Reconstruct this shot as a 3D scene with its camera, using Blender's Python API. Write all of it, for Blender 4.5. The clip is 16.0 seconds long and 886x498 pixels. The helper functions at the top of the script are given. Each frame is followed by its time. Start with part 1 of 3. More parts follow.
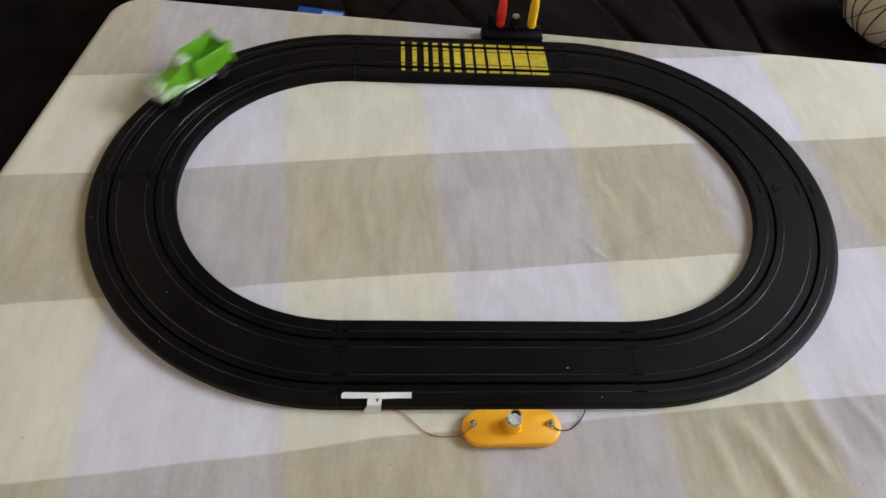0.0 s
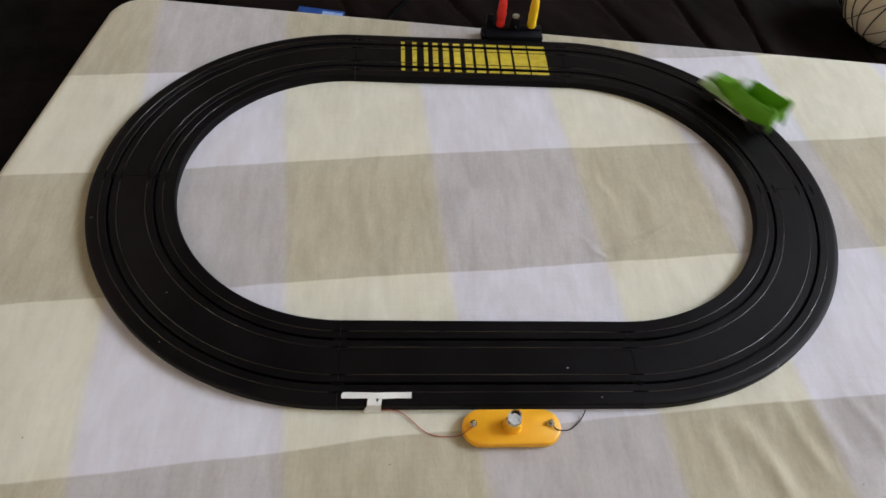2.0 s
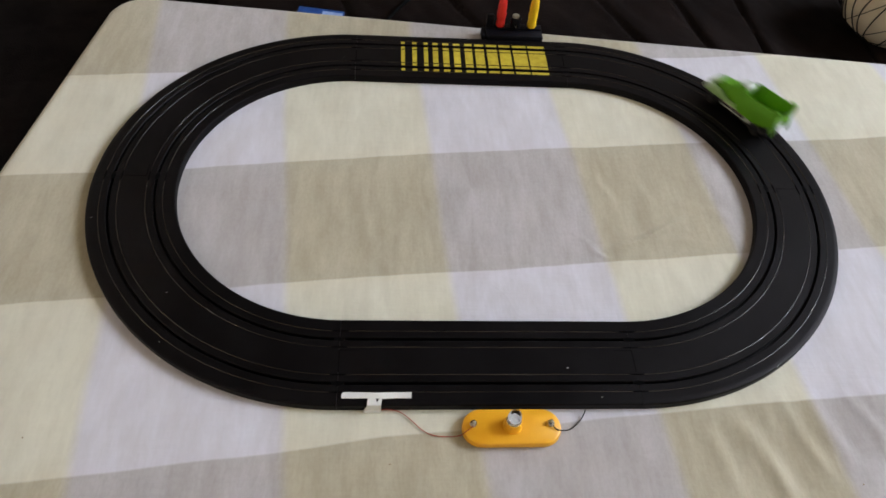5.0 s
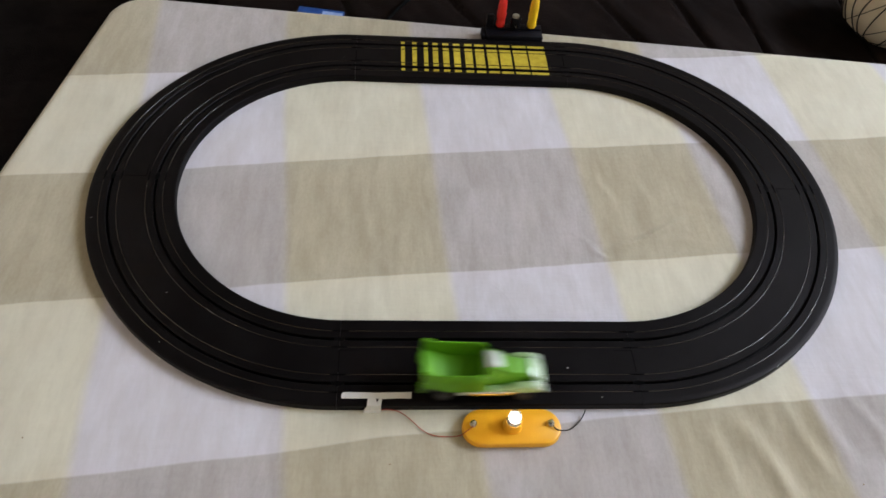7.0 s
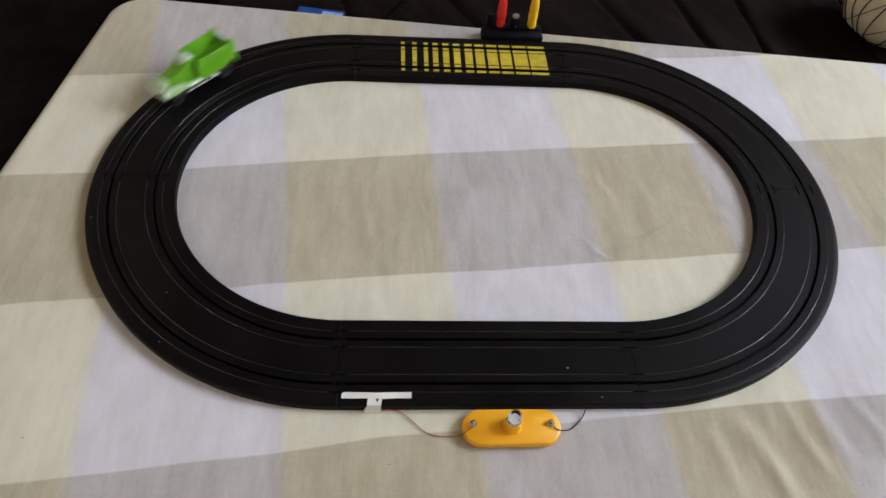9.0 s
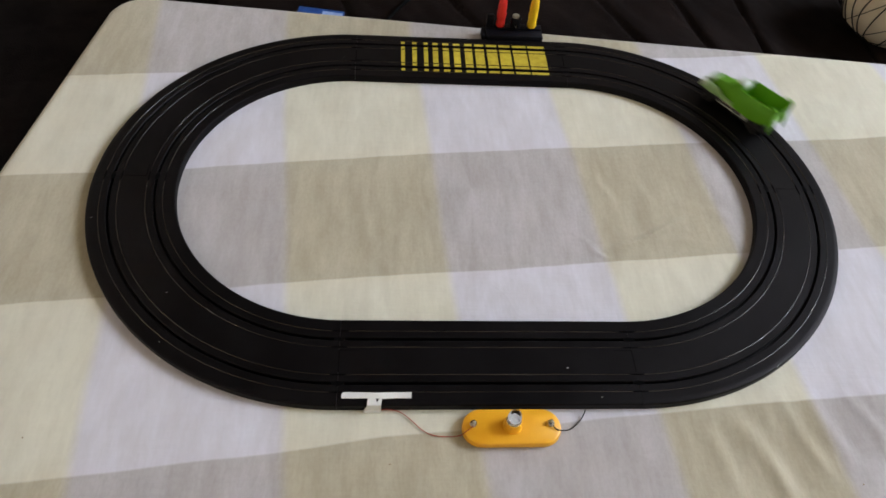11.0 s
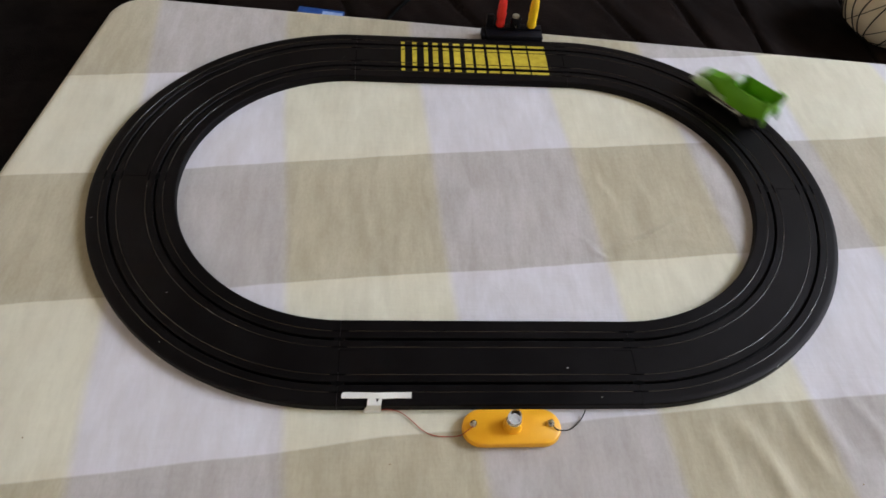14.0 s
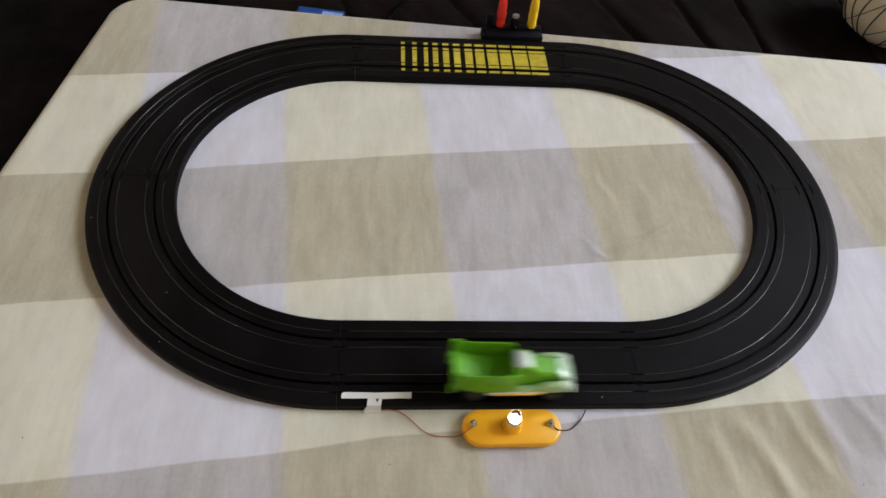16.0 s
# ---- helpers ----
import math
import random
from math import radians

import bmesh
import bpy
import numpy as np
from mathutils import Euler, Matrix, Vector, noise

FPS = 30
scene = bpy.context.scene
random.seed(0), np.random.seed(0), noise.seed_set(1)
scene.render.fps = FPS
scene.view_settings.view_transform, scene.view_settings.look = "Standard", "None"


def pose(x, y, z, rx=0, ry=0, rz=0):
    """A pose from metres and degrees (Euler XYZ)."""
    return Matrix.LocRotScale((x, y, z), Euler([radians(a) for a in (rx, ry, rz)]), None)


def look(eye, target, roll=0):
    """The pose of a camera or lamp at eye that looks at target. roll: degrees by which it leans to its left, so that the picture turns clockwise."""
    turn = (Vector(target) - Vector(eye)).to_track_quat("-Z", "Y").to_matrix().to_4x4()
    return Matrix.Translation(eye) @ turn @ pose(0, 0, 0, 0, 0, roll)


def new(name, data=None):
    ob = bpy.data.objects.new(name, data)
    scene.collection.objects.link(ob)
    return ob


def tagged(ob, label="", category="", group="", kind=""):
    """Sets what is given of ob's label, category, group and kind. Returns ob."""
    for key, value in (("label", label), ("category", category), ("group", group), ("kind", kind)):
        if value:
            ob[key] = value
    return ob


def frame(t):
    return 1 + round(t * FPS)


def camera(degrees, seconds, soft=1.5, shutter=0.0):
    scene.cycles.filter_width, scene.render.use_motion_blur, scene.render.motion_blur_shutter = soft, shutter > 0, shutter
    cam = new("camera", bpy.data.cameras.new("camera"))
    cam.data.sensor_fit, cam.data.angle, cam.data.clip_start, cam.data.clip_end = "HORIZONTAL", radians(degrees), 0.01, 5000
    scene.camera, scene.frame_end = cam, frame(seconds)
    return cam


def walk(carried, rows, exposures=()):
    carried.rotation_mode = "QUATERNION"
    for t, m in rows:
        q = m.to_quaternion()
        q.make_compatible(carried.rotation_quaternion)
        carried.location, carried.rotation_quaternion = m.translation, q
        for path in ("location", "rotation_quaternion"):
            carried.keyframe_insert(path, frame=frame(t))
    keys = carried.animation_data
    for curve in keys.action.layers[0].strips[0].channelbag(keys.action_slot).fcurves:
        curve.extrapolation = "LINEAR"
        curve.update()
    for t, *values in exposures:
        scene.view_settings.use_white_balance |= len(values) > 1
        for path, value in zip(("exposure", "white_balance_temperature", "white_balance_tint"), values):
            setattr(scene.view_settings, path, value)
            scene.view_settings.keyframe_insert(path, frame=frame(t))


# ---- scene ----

# ---------- camera ----------
EYE = Vector((-0.08115, -0.47196, 0.48924))
AIM = Vector((0.08091, 0.62846, -0.77362))
cam = camera(62.958, 16.0, soft=1.6, shutter=0.5)
STILL = look(EYE, EYE + AIM, 6.4437)
walk(cam, [(0.0, STILL), (16.0, STILL)])

# ---------- light ----------
world = bpy.data.worlds.new("world")
scene.world = world
world.use_nodes = True
wn = world.node_tree.nodes
sky = wn.new("ShaderNodeTexSky")
sky.sky_type = 'NISHITA'
sky.sun_disc = False
sky.sun_elevation, sky.sun_rotation = radians(38), radians(60)
world.node_tree.links.new(sky.outputs[0], wn["Background"].inputs[0])
wn["Background"].inputs[1].default_value = 0.12
scene.view_settings.exposure = 0.0

WINDOW = dict(x=4.0, y0=-0.7, y1=1.8, z0=1.60, z1=3.6)


def window_light(name, m, sx, sy, watts, colour):
    lamp = bpy.data.lights.new(name, 'AREA')
    lamp.shape, lamp.size, lamp.size_y, lamp.energy, lamp.color = 'RECTANGLE', sx, sy, watts, colour
    ob = new(name, lamp)
    ob.matrix_world = m
    return ob


wc = Vector((WINDOW["x"] - 0.03, (WINDOW["y0"] + WINDOW["y1"]) / 2, (WINDOW["z0"] + WINDOW["z1"]) / 2))
window_light("window_daylight", look(wc, Vector((0.0, 0.0, 0.0))), WINDOW["y1"] - WINDOW["y0"] - 0.1,
             WINDOW["z1"] - WINDOW["z0"] - 0.1, 219, (0.872, 0.97, 1.12))


# ---------- materials ----------
class Mat:
    """A node material with a principled shader, and short ways to add grain and relief."""

    def __init__(self, name, colour, rough=0.5, metal=0.0):
        self.m = bpy.data.materials.new(name)
        self.m.use_nodes = True
        self.t = self.m.node_tree
        self.b = self.t.nodes["Principled BSDF"]
        self.b.inputs["Base Color"].default_value = (*colour, 1)
        self.b.inputs["Roughness"].default_value = rough
        self.b.inputs["Metallic"].default_value = metal
        self.pos = None

    def node(self, kind, **values):
        n = self.t.nodes.new(kind)
        for k, v in values.items():
            n.inputs[k].default_value = v
        return n

    def link(self, a, b):
        self.t.links.new(a, b)

    def coords(self):
        if not self.pos:
            self.pos = self.node("ShaderNodeTexCoord").outputs["Object"]
        return self.pos

    def noise(self, scale, detail=3.0, rough=0.55, stretch=None):
        n = self.node("ShaderNodeTexNoise", Scale=scale, Detail=detail, Roughness=rough)
        if stretch:
            mp = self.node("ShaderNodeMapping", Scale=stretch)
            self.link(self.coords(), mp.inputs[0])
            self.link(mp.outputs[0], n.inputs["Vector"])
        else:
            self.link(self.coords(), n.inputs["Vector"])
        return n.outputs["Fac"]

    def ramp(self, fac, stops, mode='LINEAR'):
        r = self.t.nodes.new("ShaderNodeValToRGB")
        r.color_ramp.interpolation = mode
        e = r.color_ramp.elements
        while len(e) < len(stops):
            e.new(0.5)
        for el, (p, c) in zip(e, stops):
            el.position = p
            el.color = (*c, 1) if len(c) == 3 else c
        self.link(fac, r.inputs[0])
        return r.outputs[0]

    def mix(self, fac, a, b, blend='MIX'):
        n = self.t.nodes.new("ShaderNodeMix")
        n.data_type, n.blend_type = 'RGBA', blend
        for sock, v in ((n.inputs[0], fac), (n.inputs[6], a), (n.inputs[7], b)):
            if isinstance(v, bpy.types.NodeSocket):
                self.link(v, sock)
            elif isinstance(v, (int, float)):
                sock.default_value = v
            else:
                sock.default_value = (*v, 1)
        return n.outputs[2]

    def math(self, op, a, b=0.0):
        n = self.t.nodes.new("ShaderNodeMath")
        n.operation = op
        for sock, v in ((n.inputs[0], a), (n.inputs[1], b)):
            if isinstance(v, bpy.types.NodeSocket):
                self.link(v, sock)
            else:
                sock.default_value = v
        return n.outputs[0]

    def colour(self, socket):
        self.link(socket, self.b.inputs["Base Color"])
        return self

    def roughness(self, fac, lo, hi):
        n = self.node("ShaderNodeMapRange")
        n.inputs["To Min"].default_value, n.inputs["To Max"].default_value = lo, hi
        self.link(fac, n.inputs[0])
        self.link(n.outputs[0], self.b.inputs["Roughness"])
        return self

    def bump(self, height, strength=0.3, distance=0.001):
        n = self.node("ShaderNodeBump", Strength=strength, Distance=distance)
        self.link(height, n.inputs["Height"])
        self.link(n.outputs[0], self.b.inputs["Normal"])
        return self


def worn(name, a, b, rough=(0.35, 0.55), scale=60, fine=600, bump=0.15, depth=0.0005, metal=0.0, gloss=0.5):
    """A surface that varies between two colours, with fine relief."""
    m = Mat(name, a, rough[0], metal)
    n1, n2 = m.noise(scale), m.noise(fine, 2.0)
    m.colour(m.mix(m.ramp(n1, [(0.35, (0, 0, 0)), (0.65, (1, 1, 1))]), a, b))
    m.roughness(n1, *rough)
    m.bump(n2, bump, depth)
    m.b.inputs["Specular IOR Level"].default_value = gloss
    return m.m


def cloth_material():
    m = Mat("checked_linen", (0.6, 0.58, 0.5), 0.92)
    sep = m.node("ShaderNodeSeparateXYZ")
    warp = m.node("ShaderNodeTexNoise", Scale=4.0, Detail=2.0)
    m.link(m.coords(), warp.inputs["Vector"])
    m.link(m.coords(), sep.inputs[0])
    x, y = sep.outputs[0], sep.outputs[1]
    c, s = math.cos(radians(5.1)), math.sin(radians(5.1))
    wob = m.math('MULTIPLY', m.math('SUBTRACT', warp.outputs["Fac"], 0.5), 0.012)
    fray = m.math('MULTIPLY', m.math('SUBTRACT', m.noise(900, 1.0), 0.5), 0.004)
    u = m.math('ADD', m.math('ADD', m.math('MULTIPLY', x, c), m.math('MULTIPLY', y, s)), m.math('ADD', wob, fray))
    sag = m.node("ShaderNodeMapRange")
    m.link(x, sag.inputs[0])
    for k, val in (("From Min", -0.08), ("From Max", -0.29), ("To Min", 0.0), ("To Max", 0.0075)):
        sag.inputs[k].default_value = val
    v = m.math('ADD', m.math('SUBTRACT', m.math('MULTIPLY', y, c), m.math('MULTIPLY', x, s)), m.math('ADD', m.math('ADD', wob, sag.outputs[0]), m.math('MULTIPLY', fray, 0.16)))

    def bands(value, edges, soft):
        """1 and 0 by turns between the edges, in metres."""
        total, on = 1.0, True
        for e in edges:
            step = m.node("ShaderNodeMapRange")
            step.interpolation_type = 'SMOOTHSTEP'
            step.inputs["From Min"].default_value, step.inputs["From Max"].default_value = e - soft, e + soft
            m.link(value, step.inputs[0])
            total = m.math('SUBTRACT' if on else 'ADD', total, step.outputs[0])
            on = not on
        return total

    yellow = bands(u, (-0.592, -0.453, -0.314, -0.172, -0.033, 0.107, 0.231, 0.369, 0.507, 0.646), 0.0055)
    dark = bands(v, (-0.532, -0.387, -0.242, -0.0955, 0.048, 0.193, 0.338), 0.0011)
    light = m.mix(yellow, LINEN["light_grey"], LINEN["light_yellow"])
    shade = m.mix(yellow, LINEN["dark_grey"], LINEN["dark_yellow"])
    base = m.mix(dark, light, shade)
    slub_a = m.noise(230, 3.0, 0.6, (1, 0.16, 1))
    slub_b = m.noise(280, 3.0, 0.6, (0.2, 1, 1))
    big = m.noise(7, 4.0)
    fibre = m.math('ADD', slub_a, slub_b)
    f2 = m.ramp(m.math('ADD', m.math('MULTIPLY', slub_a, 0.7), m.math('MULTIPLY', slub_b, 0.3)), [(0.34, (0.90, 0.895, 0.885)), (0.62, (1.0, 1.0, 1.0))])
    base = m.mix(0.5, base, f2, 'MULTIPLY')
    base = m.mix(0.45, base, m.ramp(m.noise(110, 3.0, 0.6, (1, 0.22, 1)), [(0.36, (0.91, 0.90, 0.885)), (0.58, (1, 1, 1))]), 'MULTIPLY')
    base = m.mix(0.6, base, m.ramp(m.noise(30, 4.0, 0.6, (1, 0.42, 1)), [(0.32, (0.85, 0.83, 0.80)), (0.62, (1.03, 1.03, 1.03))]), 'MULTIPLY')
    base = m.mix(m.math('ADD', m.math('MULTIPLY', dark, 0.45), 0.15), base, m.ramp(m.noise(75, 3.0, 0.65, (1, 0.20, 1)), [(0.36, (0.86, 0.845, 0.81)), (0.60, (1.04, 1.04, 1.05))]), 'MULTIPLY')
    base = m.mix(0.5, base, m.ramp(big, [(0.3, (0.92, 0.90, 0.87)), (0.7, (1, 1, 1))]), 'MULTIPLY')
    speck = m.ramp(m.noise(420, 2.0, 0.6, (1, 0.55, 1)), [(0.40, (0.82, 0.81, 0.79)), (0.56, (1, 1, 1))])
    base = m.mix(m.math('ADD', m.math('MULTIPLY', dark, 0.18), 0.08), base, speck, 'MULTIPLY')
    m.colour(base)
    fold = m.math('ABSOLUTE', m.math('SUBTRACT', m.noise(20, 1.0, 0.4, (1, 0.75, 1)), 0.5))
    fold = m.ramp(fold, [(0.0, (1, 1, 1)), (0.03, (0.6, 0.6, 0.6)), (0.075, (0.2, 0.2, 0.2)), (0.15, (0, 0, 0))], 'EASE')
    fold = m.math('MULTIPLY', fold, m.ramp(m.noise(6, 1.0), [(0.44, (0, 0, 0)), (0.60, (1, 1, 1))]))
    weave = m.math('ADD', m.math('MULTIPLY', fibre, 0.35), m.math('ADD', m.math('MULTIPLY', m.noise(45, 4.0, 0.5, (1, 0.5, 1)), 1.5), m.math('MULTIPLY', fold, 0.4)))
    m.bump(weave, 0.26, 0.0014)
    m.b.inputs["Sheen Weight"].default_value = 0.15
    return m.m


LINEN = dict(light_grey=(0.62, 0.61, 0.66), light_yellow=(0.64, 0.62, 0.50), dark_grey=(0.455, 0.43, 0.425), dark_yellow=(0.455, 0.415, 0.305))
CLOTH = cloth_material()
TRACK = worn("black_track_plastic", (0.0016, 0.0015, 0.0018), (0.0034, 0.0032, 0.0035), (0.38, 0.58), 28, 1500, 0.15, 0.0002, gloss=0.12)
TRACK.node_tree.nodes["Principled BSDF"].inputs["Specular Tint"].default_value = (1.0, 0.86, 0.85, 1)
SLOT = worn("dark_slot", (0.0010, 0.0010, 0.0010), (0.0016, 0.0016, 0.0016), (0.8, 0.95), gloss=0.04)
RAIL = worn("steel_rail", (0.065, 0.062, 0.058), (0.140, 0.133, 0.125), (0.21, 0.30), 40, 1200, 0.1, 0.0002, 1.0)
YELLOW_PAINT = worn("yellow_track_paint", (0.54, 0.42, 0.035), (0.42, 0.31, 0.02), (0.4, 0.6), 120, 1500)
GREEN = worn("lime_green_plastic", (0.095, 0.29, 0.008), (0.115, 0.33, 0.010), (0.40, 0.50), 40, 800, 0.05, gloss=0.28)
PALE = worn("white_plastic", (0.52, 0.57, 0.50), (0.62, 0.66, 0.60), (0.25, 0.4), 60)
PALE_GREEN = worn("pale_green_plastic", (0.22, 0.38, 0.13), (0.32, 0.46, 0.23), (0.25, 0.4), 60)
ROOF = worn("glossy_roof_plastic", (0.40, 0.45, 0.38), (0.50, 0.55, 0.48), (0.14, 0.24), 60, 600, 0.05)
# pale green plastic, its colour whitened to hold reflected window light
NOSE_SHINE = worn("pale_nose_with_shine", (0.37, 0.51, 0.31), (0.52, 0.61, 0.48), (0.14, 0.24), 60)
DARK_RIM = worn("dark_rim_metal", (0.05, 0.05, 0.05), (0.09, 0.09, 0.09), (0.3, 0.45), 90, 900, 0.05, 0.0002, 1.0)
CHROME = worn("chrome_plating", (0.75, 0.76, 0.76), (0.85, 0.85, 0.85), (0.08, 0.2), 90, 900, 0.05, 0.0002, 1.0)
RUBBER = worn("black_rubber", (0.012, 0.012, 0.012), (0.022, 0.021, 0.02), (0.6, 0.85))
CHASSIS = worn("dark_chassis_plastic", (0.012, 0.012, 0.014), (0.02, 0.02, 0.022), (0.45, 0.6))
ORANGE = worn("amber_plastic", (0.80, 0.37, 0.012), (0.84, 0.41, 0.016), (0.32, 0.45), 50, 1100, 0.12)
STEEL = worn("screw_steel", (0.45, 0.44, 0.42), (0.62, 0.61, 0.60), (0.2, 0.35), 300, 900, 0.1, 0.0002, 1.0)
BRASS = worn("nickel_brass", (0.40, 0.36, 0.28), (0.55, 0.50, 0.42), (0.2, 0.35), 300, 900, 0.1, 0.0002, 1.0)
TAPE = worn("white_tape", (0.74, 0.73, 0.70), (0.66, 0.65, 0.62), (0.6, 0.75), 90, 700, 0.3)
RED_WIRE = worn("red_wire_sleeve", (0.30, 0.02, 0.012), (0.38, 0.03, 0.016), (0.4, 0.55))
BLACK_WIRE = worn("black_wire_sleeve", (0.0016, 0.0016, 0.0016), (0.003, 0.003, 0.003), (0.6, 0.75), gloss=0.05)
RED_PLUG = worn("red_plug_plastic", (0.62, 0.02, 0.015), (0.70, 0.03, 0.02), (0.3, 0.45))
YELLOW_PLUG = worn("yellow_plug_plastic", (0.80, 0.50, 0.01), (0.85, 0.56, 0.02), (0.3, 0.45))
BLOCK = worn("black_block_plastic", (0.0035, 0.0035, 0.006), (0.006, 0.006, 0.010), (0.4, 0.6), 80, gloss=0.14)
GREY_TOP = worn("worn_grey_metal", (0.25, 0.25, 0.2), (0.4, 0.4, 0.32), (0.4, 0.55))
THROW = worn("dark_brown_leather", (0.0050, 0.0029, 0.0024), (0.0092, 0.0054, 0.0044), (0.60, 0.80), 9, 220, 0.35, 0.002, gloss=0.07)
CARPET = worn("black_carpet", (0.0050, 0.0036, 0.0034), (0.012, 0.0092, 0.0088), (0.9, 1.0), 14, 260, 1.0, 0.01, gloss=0.05)
# unseen walls, their ochre picked to bounce warm fill into the shadows
FILL_WALL = worn("warm_fill_wall", (0.74, 0.61, 0.44), (0.80, 0.67, 0.50), (0.85, 0.95), 5, 160, 0.3, 0.001)
# unseen wall, its brown lightened to lift the sheen on the far track
SHEEN_WALL = worn("brown_sheen_wall", (0.26, 0.20, 0.155), (0.31, 0.24, 0.19), (0.7, 0.85), 5, 160, 0.3, 0.001)
# unseen ceiling, kept dark so the near track reflects little
CEIL = worn("unseen_dark_ceiling", (0.11, 0.075, 0.045), (0.14, 0.10, 0.06), (0.85, 0.95), 5, 160, 0.2, 0.001)
FRAME = worn("white_window_paint", (0.74, 0.74, 0.73), (0.80, 0.80, 0.79), (0.35, 0.5), 8)
WOOD = worn("dark_table_wood", (0.10, 0.055, 0.03), (0.16, 0.09, 0.05), (0.35, 0.5), 12)
GREY_BEAD = worn("grey_glass_bead", (0.36, 0.36, 0.35), (0.46, 0.455, 0.45), (0.15, 0.25), 300)
CRUMB = worn("brown_crumb", (0.20, 0.14, 0.08), (0.28, 0.2, 0.12), (0.8, 0.9), 300)
CREAM = worn("cream_fabric", (0.72, 0.62, 0.46), (0.78, 0.69, 0.54), (0.85, 0.95), 20, 500, 0.4)
INK = worn("black_print", (0.01, 0.01, 0.01), (0.02, 0.02, 0.02), (0.8, 0.9))
BLUE = worn("blue_print_card", (0.012, 0.05, 0.22), (0.02, 0.10, 0.36), (0.35, 0.5), 90)
PALE_BLUE = worn("pale_blue_card", (0.35, 0.48, 0.75), (0.25, 0.36, 0.66), (0.4, 0.55), 60)


def glass_material(name, rough=0.02):
    m = Mat(name, (1, 1, 1), rough)
    m.b.inputs["Transmission Weight"].default_value = 1.0
    m.b.inputs["IOR"].default_value = 1.45
    return m.m


def glow_material(name, colour, strength):
    m = Mat(name, (0.4, 0.35, 0.3), 0.4)
    m.b.inputs["Emission Color"].default_value = (*colour, 1)
    m.b.inputs["Emission Strength"].default_value = strength
    return m.m


GLASS = glass_material("clear_glass")
BULB_GLASS = glass_material("hazy_bulb_glass", 0.12)
GLOW = glow_material("glowing_tungsten", (1.0, 0.64, 0.36), 8500.0)
# added dim glow that fills the bulb with white, with little spill
SOFT_GLOW = glow_material("added_bulb_glow", (1.0, 0.86, 0.70), 15.0)


# ---------- mesh helpers ----------
def mesh_of(bm, material, smooth=True, angle=35):
    me = bpy.data.meshes.new("mesh")
    bmesh.ops.recalc_face_normals(bm, faces=bm.faces)
    for e in bm.edges:
        e.smooth = not (len(e.link_faces) == 2 and e.calc_face_angle(0) > radians(angle))
    for f in bm.faces:
        f.smooth = smooth
    bm.to_mesh(me)
    bm.free()
    for mm in (material if isinstance(material, (list, tuple)) else [material]):
        me.materials.append(mm)
    return me


def part(name, bm, material, parent=None, label="", smooth=True, angle=35):
    """Links a bmesh as one mesh object under a thing or part."""
    ob = new(name, mesh_of(bm, material, smooth, angle))
    ob.parent = parent
    if label:
        ob["label"] = label
    return ob


def base(name, label, category, m=None, group="", kind=""):
    ob = new(name)
    ob.empty_display_size = 0.01
    if m:
        ob.matrix_world = m
    return tagged(ob, label, category, group, kind)


def box(bm, x0, y0, z0, x1, y1, z1, bevel=0.0, seg=2):
    g = bmesh.ops.create_cube(bm, size=1.0)
    vs = g["verts"]
    for v in vs:
        v.co = Vector(((x0 + x1) / 2 + v.co.x * (x1 - x0), (y0 + y1) / 2 + v.co.y * (y1 - y0), (z0 + z1) / 2 + v.co.z * (z1 - z0)))
    if bevel:
        es = list({e for v in vs for e in v.link_edges})
        bmesh.ops.bevel(bm, geom=es, offset=bevel, segments=seg, profile=0.5, affect='EDGES')
    return bm


def lathe(bm, rings, seg=24, at=(0, 0, 0), m=None):
    """Turns (radius, height) rings about z; m turns the whole."""
    m = m or Matrix()
    rows = []
    for r, z in rings:
        if r < 1e-7:
            rows.append([bm.verts.new(m @ Vector((0, 0, z)) + Vector(at))])
        else:
            rows.append([bm.verts.new(m @ Vector((r * math.cos(2 * math.pi * k / seg), r * math.sin(2 * math.pi * k / seg), z)) + Vector(at)) for k in range(seg)])
    for a, b in zip(rows, rows[1:]):
        for k in range(seg):
            q = [a[k % len(a)], a[(k + 1) % len(a)], b[(k + 1) % len(b)], b[k % len(b)]]
            q = list(dict.fromkeys(q))
            if len(q) > 2:
                bm.faces.new(q)
    return bm


def loft(bm, sections, closed=True, caps=True):
    """Joins rings of equal length, each a list of points."""
    rows = [[bm.verts.new(p) for p in s] for s in sections]
    n = len(rows[0])
    for a, b in zip(rows, rows[1:]):
        for k in range(n if closed else n - 1):
            bm.faces.new((a[k], a[(k + 1) % n], b[(k + 1) % n], b[k]))
    if caps and closed:
        bm.faces.new(rows[0][::-1])
        bm.faces.new(rows[-1])
    return bm


def tube(bm, points, radius, seg=8):
    """A round cord through points, smoothed."""
    pts = [Vector(p) for p in points]
    fine = []
    for i in range(len(pts) - 1):
        p0, p1, p2, p3 = pts[max(i - 1, 0)], pts[i], pts[i + 1], pts[min(i + 2, len(pts) - 1)]
        for k in range(8):
            t = k / 8
            fine.append(0.5 * ((2 * p1) + (p2 - p0) * t + (2 * p0 - 5 * p1 + 4 * p2 - p3) * t * t + (3 * p1 - p0 - 3 * p2 + p3) * t ** 3))
    fine.append(pts[-1])
    rings = []
    for i, p in enumerate(fine):
        d = (fine[min(i + 1, len(fine) - 1)] - fine[max(i - 1, 0)]).normalized()
        a = d.orthogonal().normalized() if not rings else (last - d * last.dot(d)).normalized()
        last = a
        b = d.cross(a)
        rings.append([p + radius * (a * math.cos(2 * math.pi * k / seg) + b * math.sin(2 * math.pi * k / seg)) for k in range(seg)])
    return loft(bm, rings)


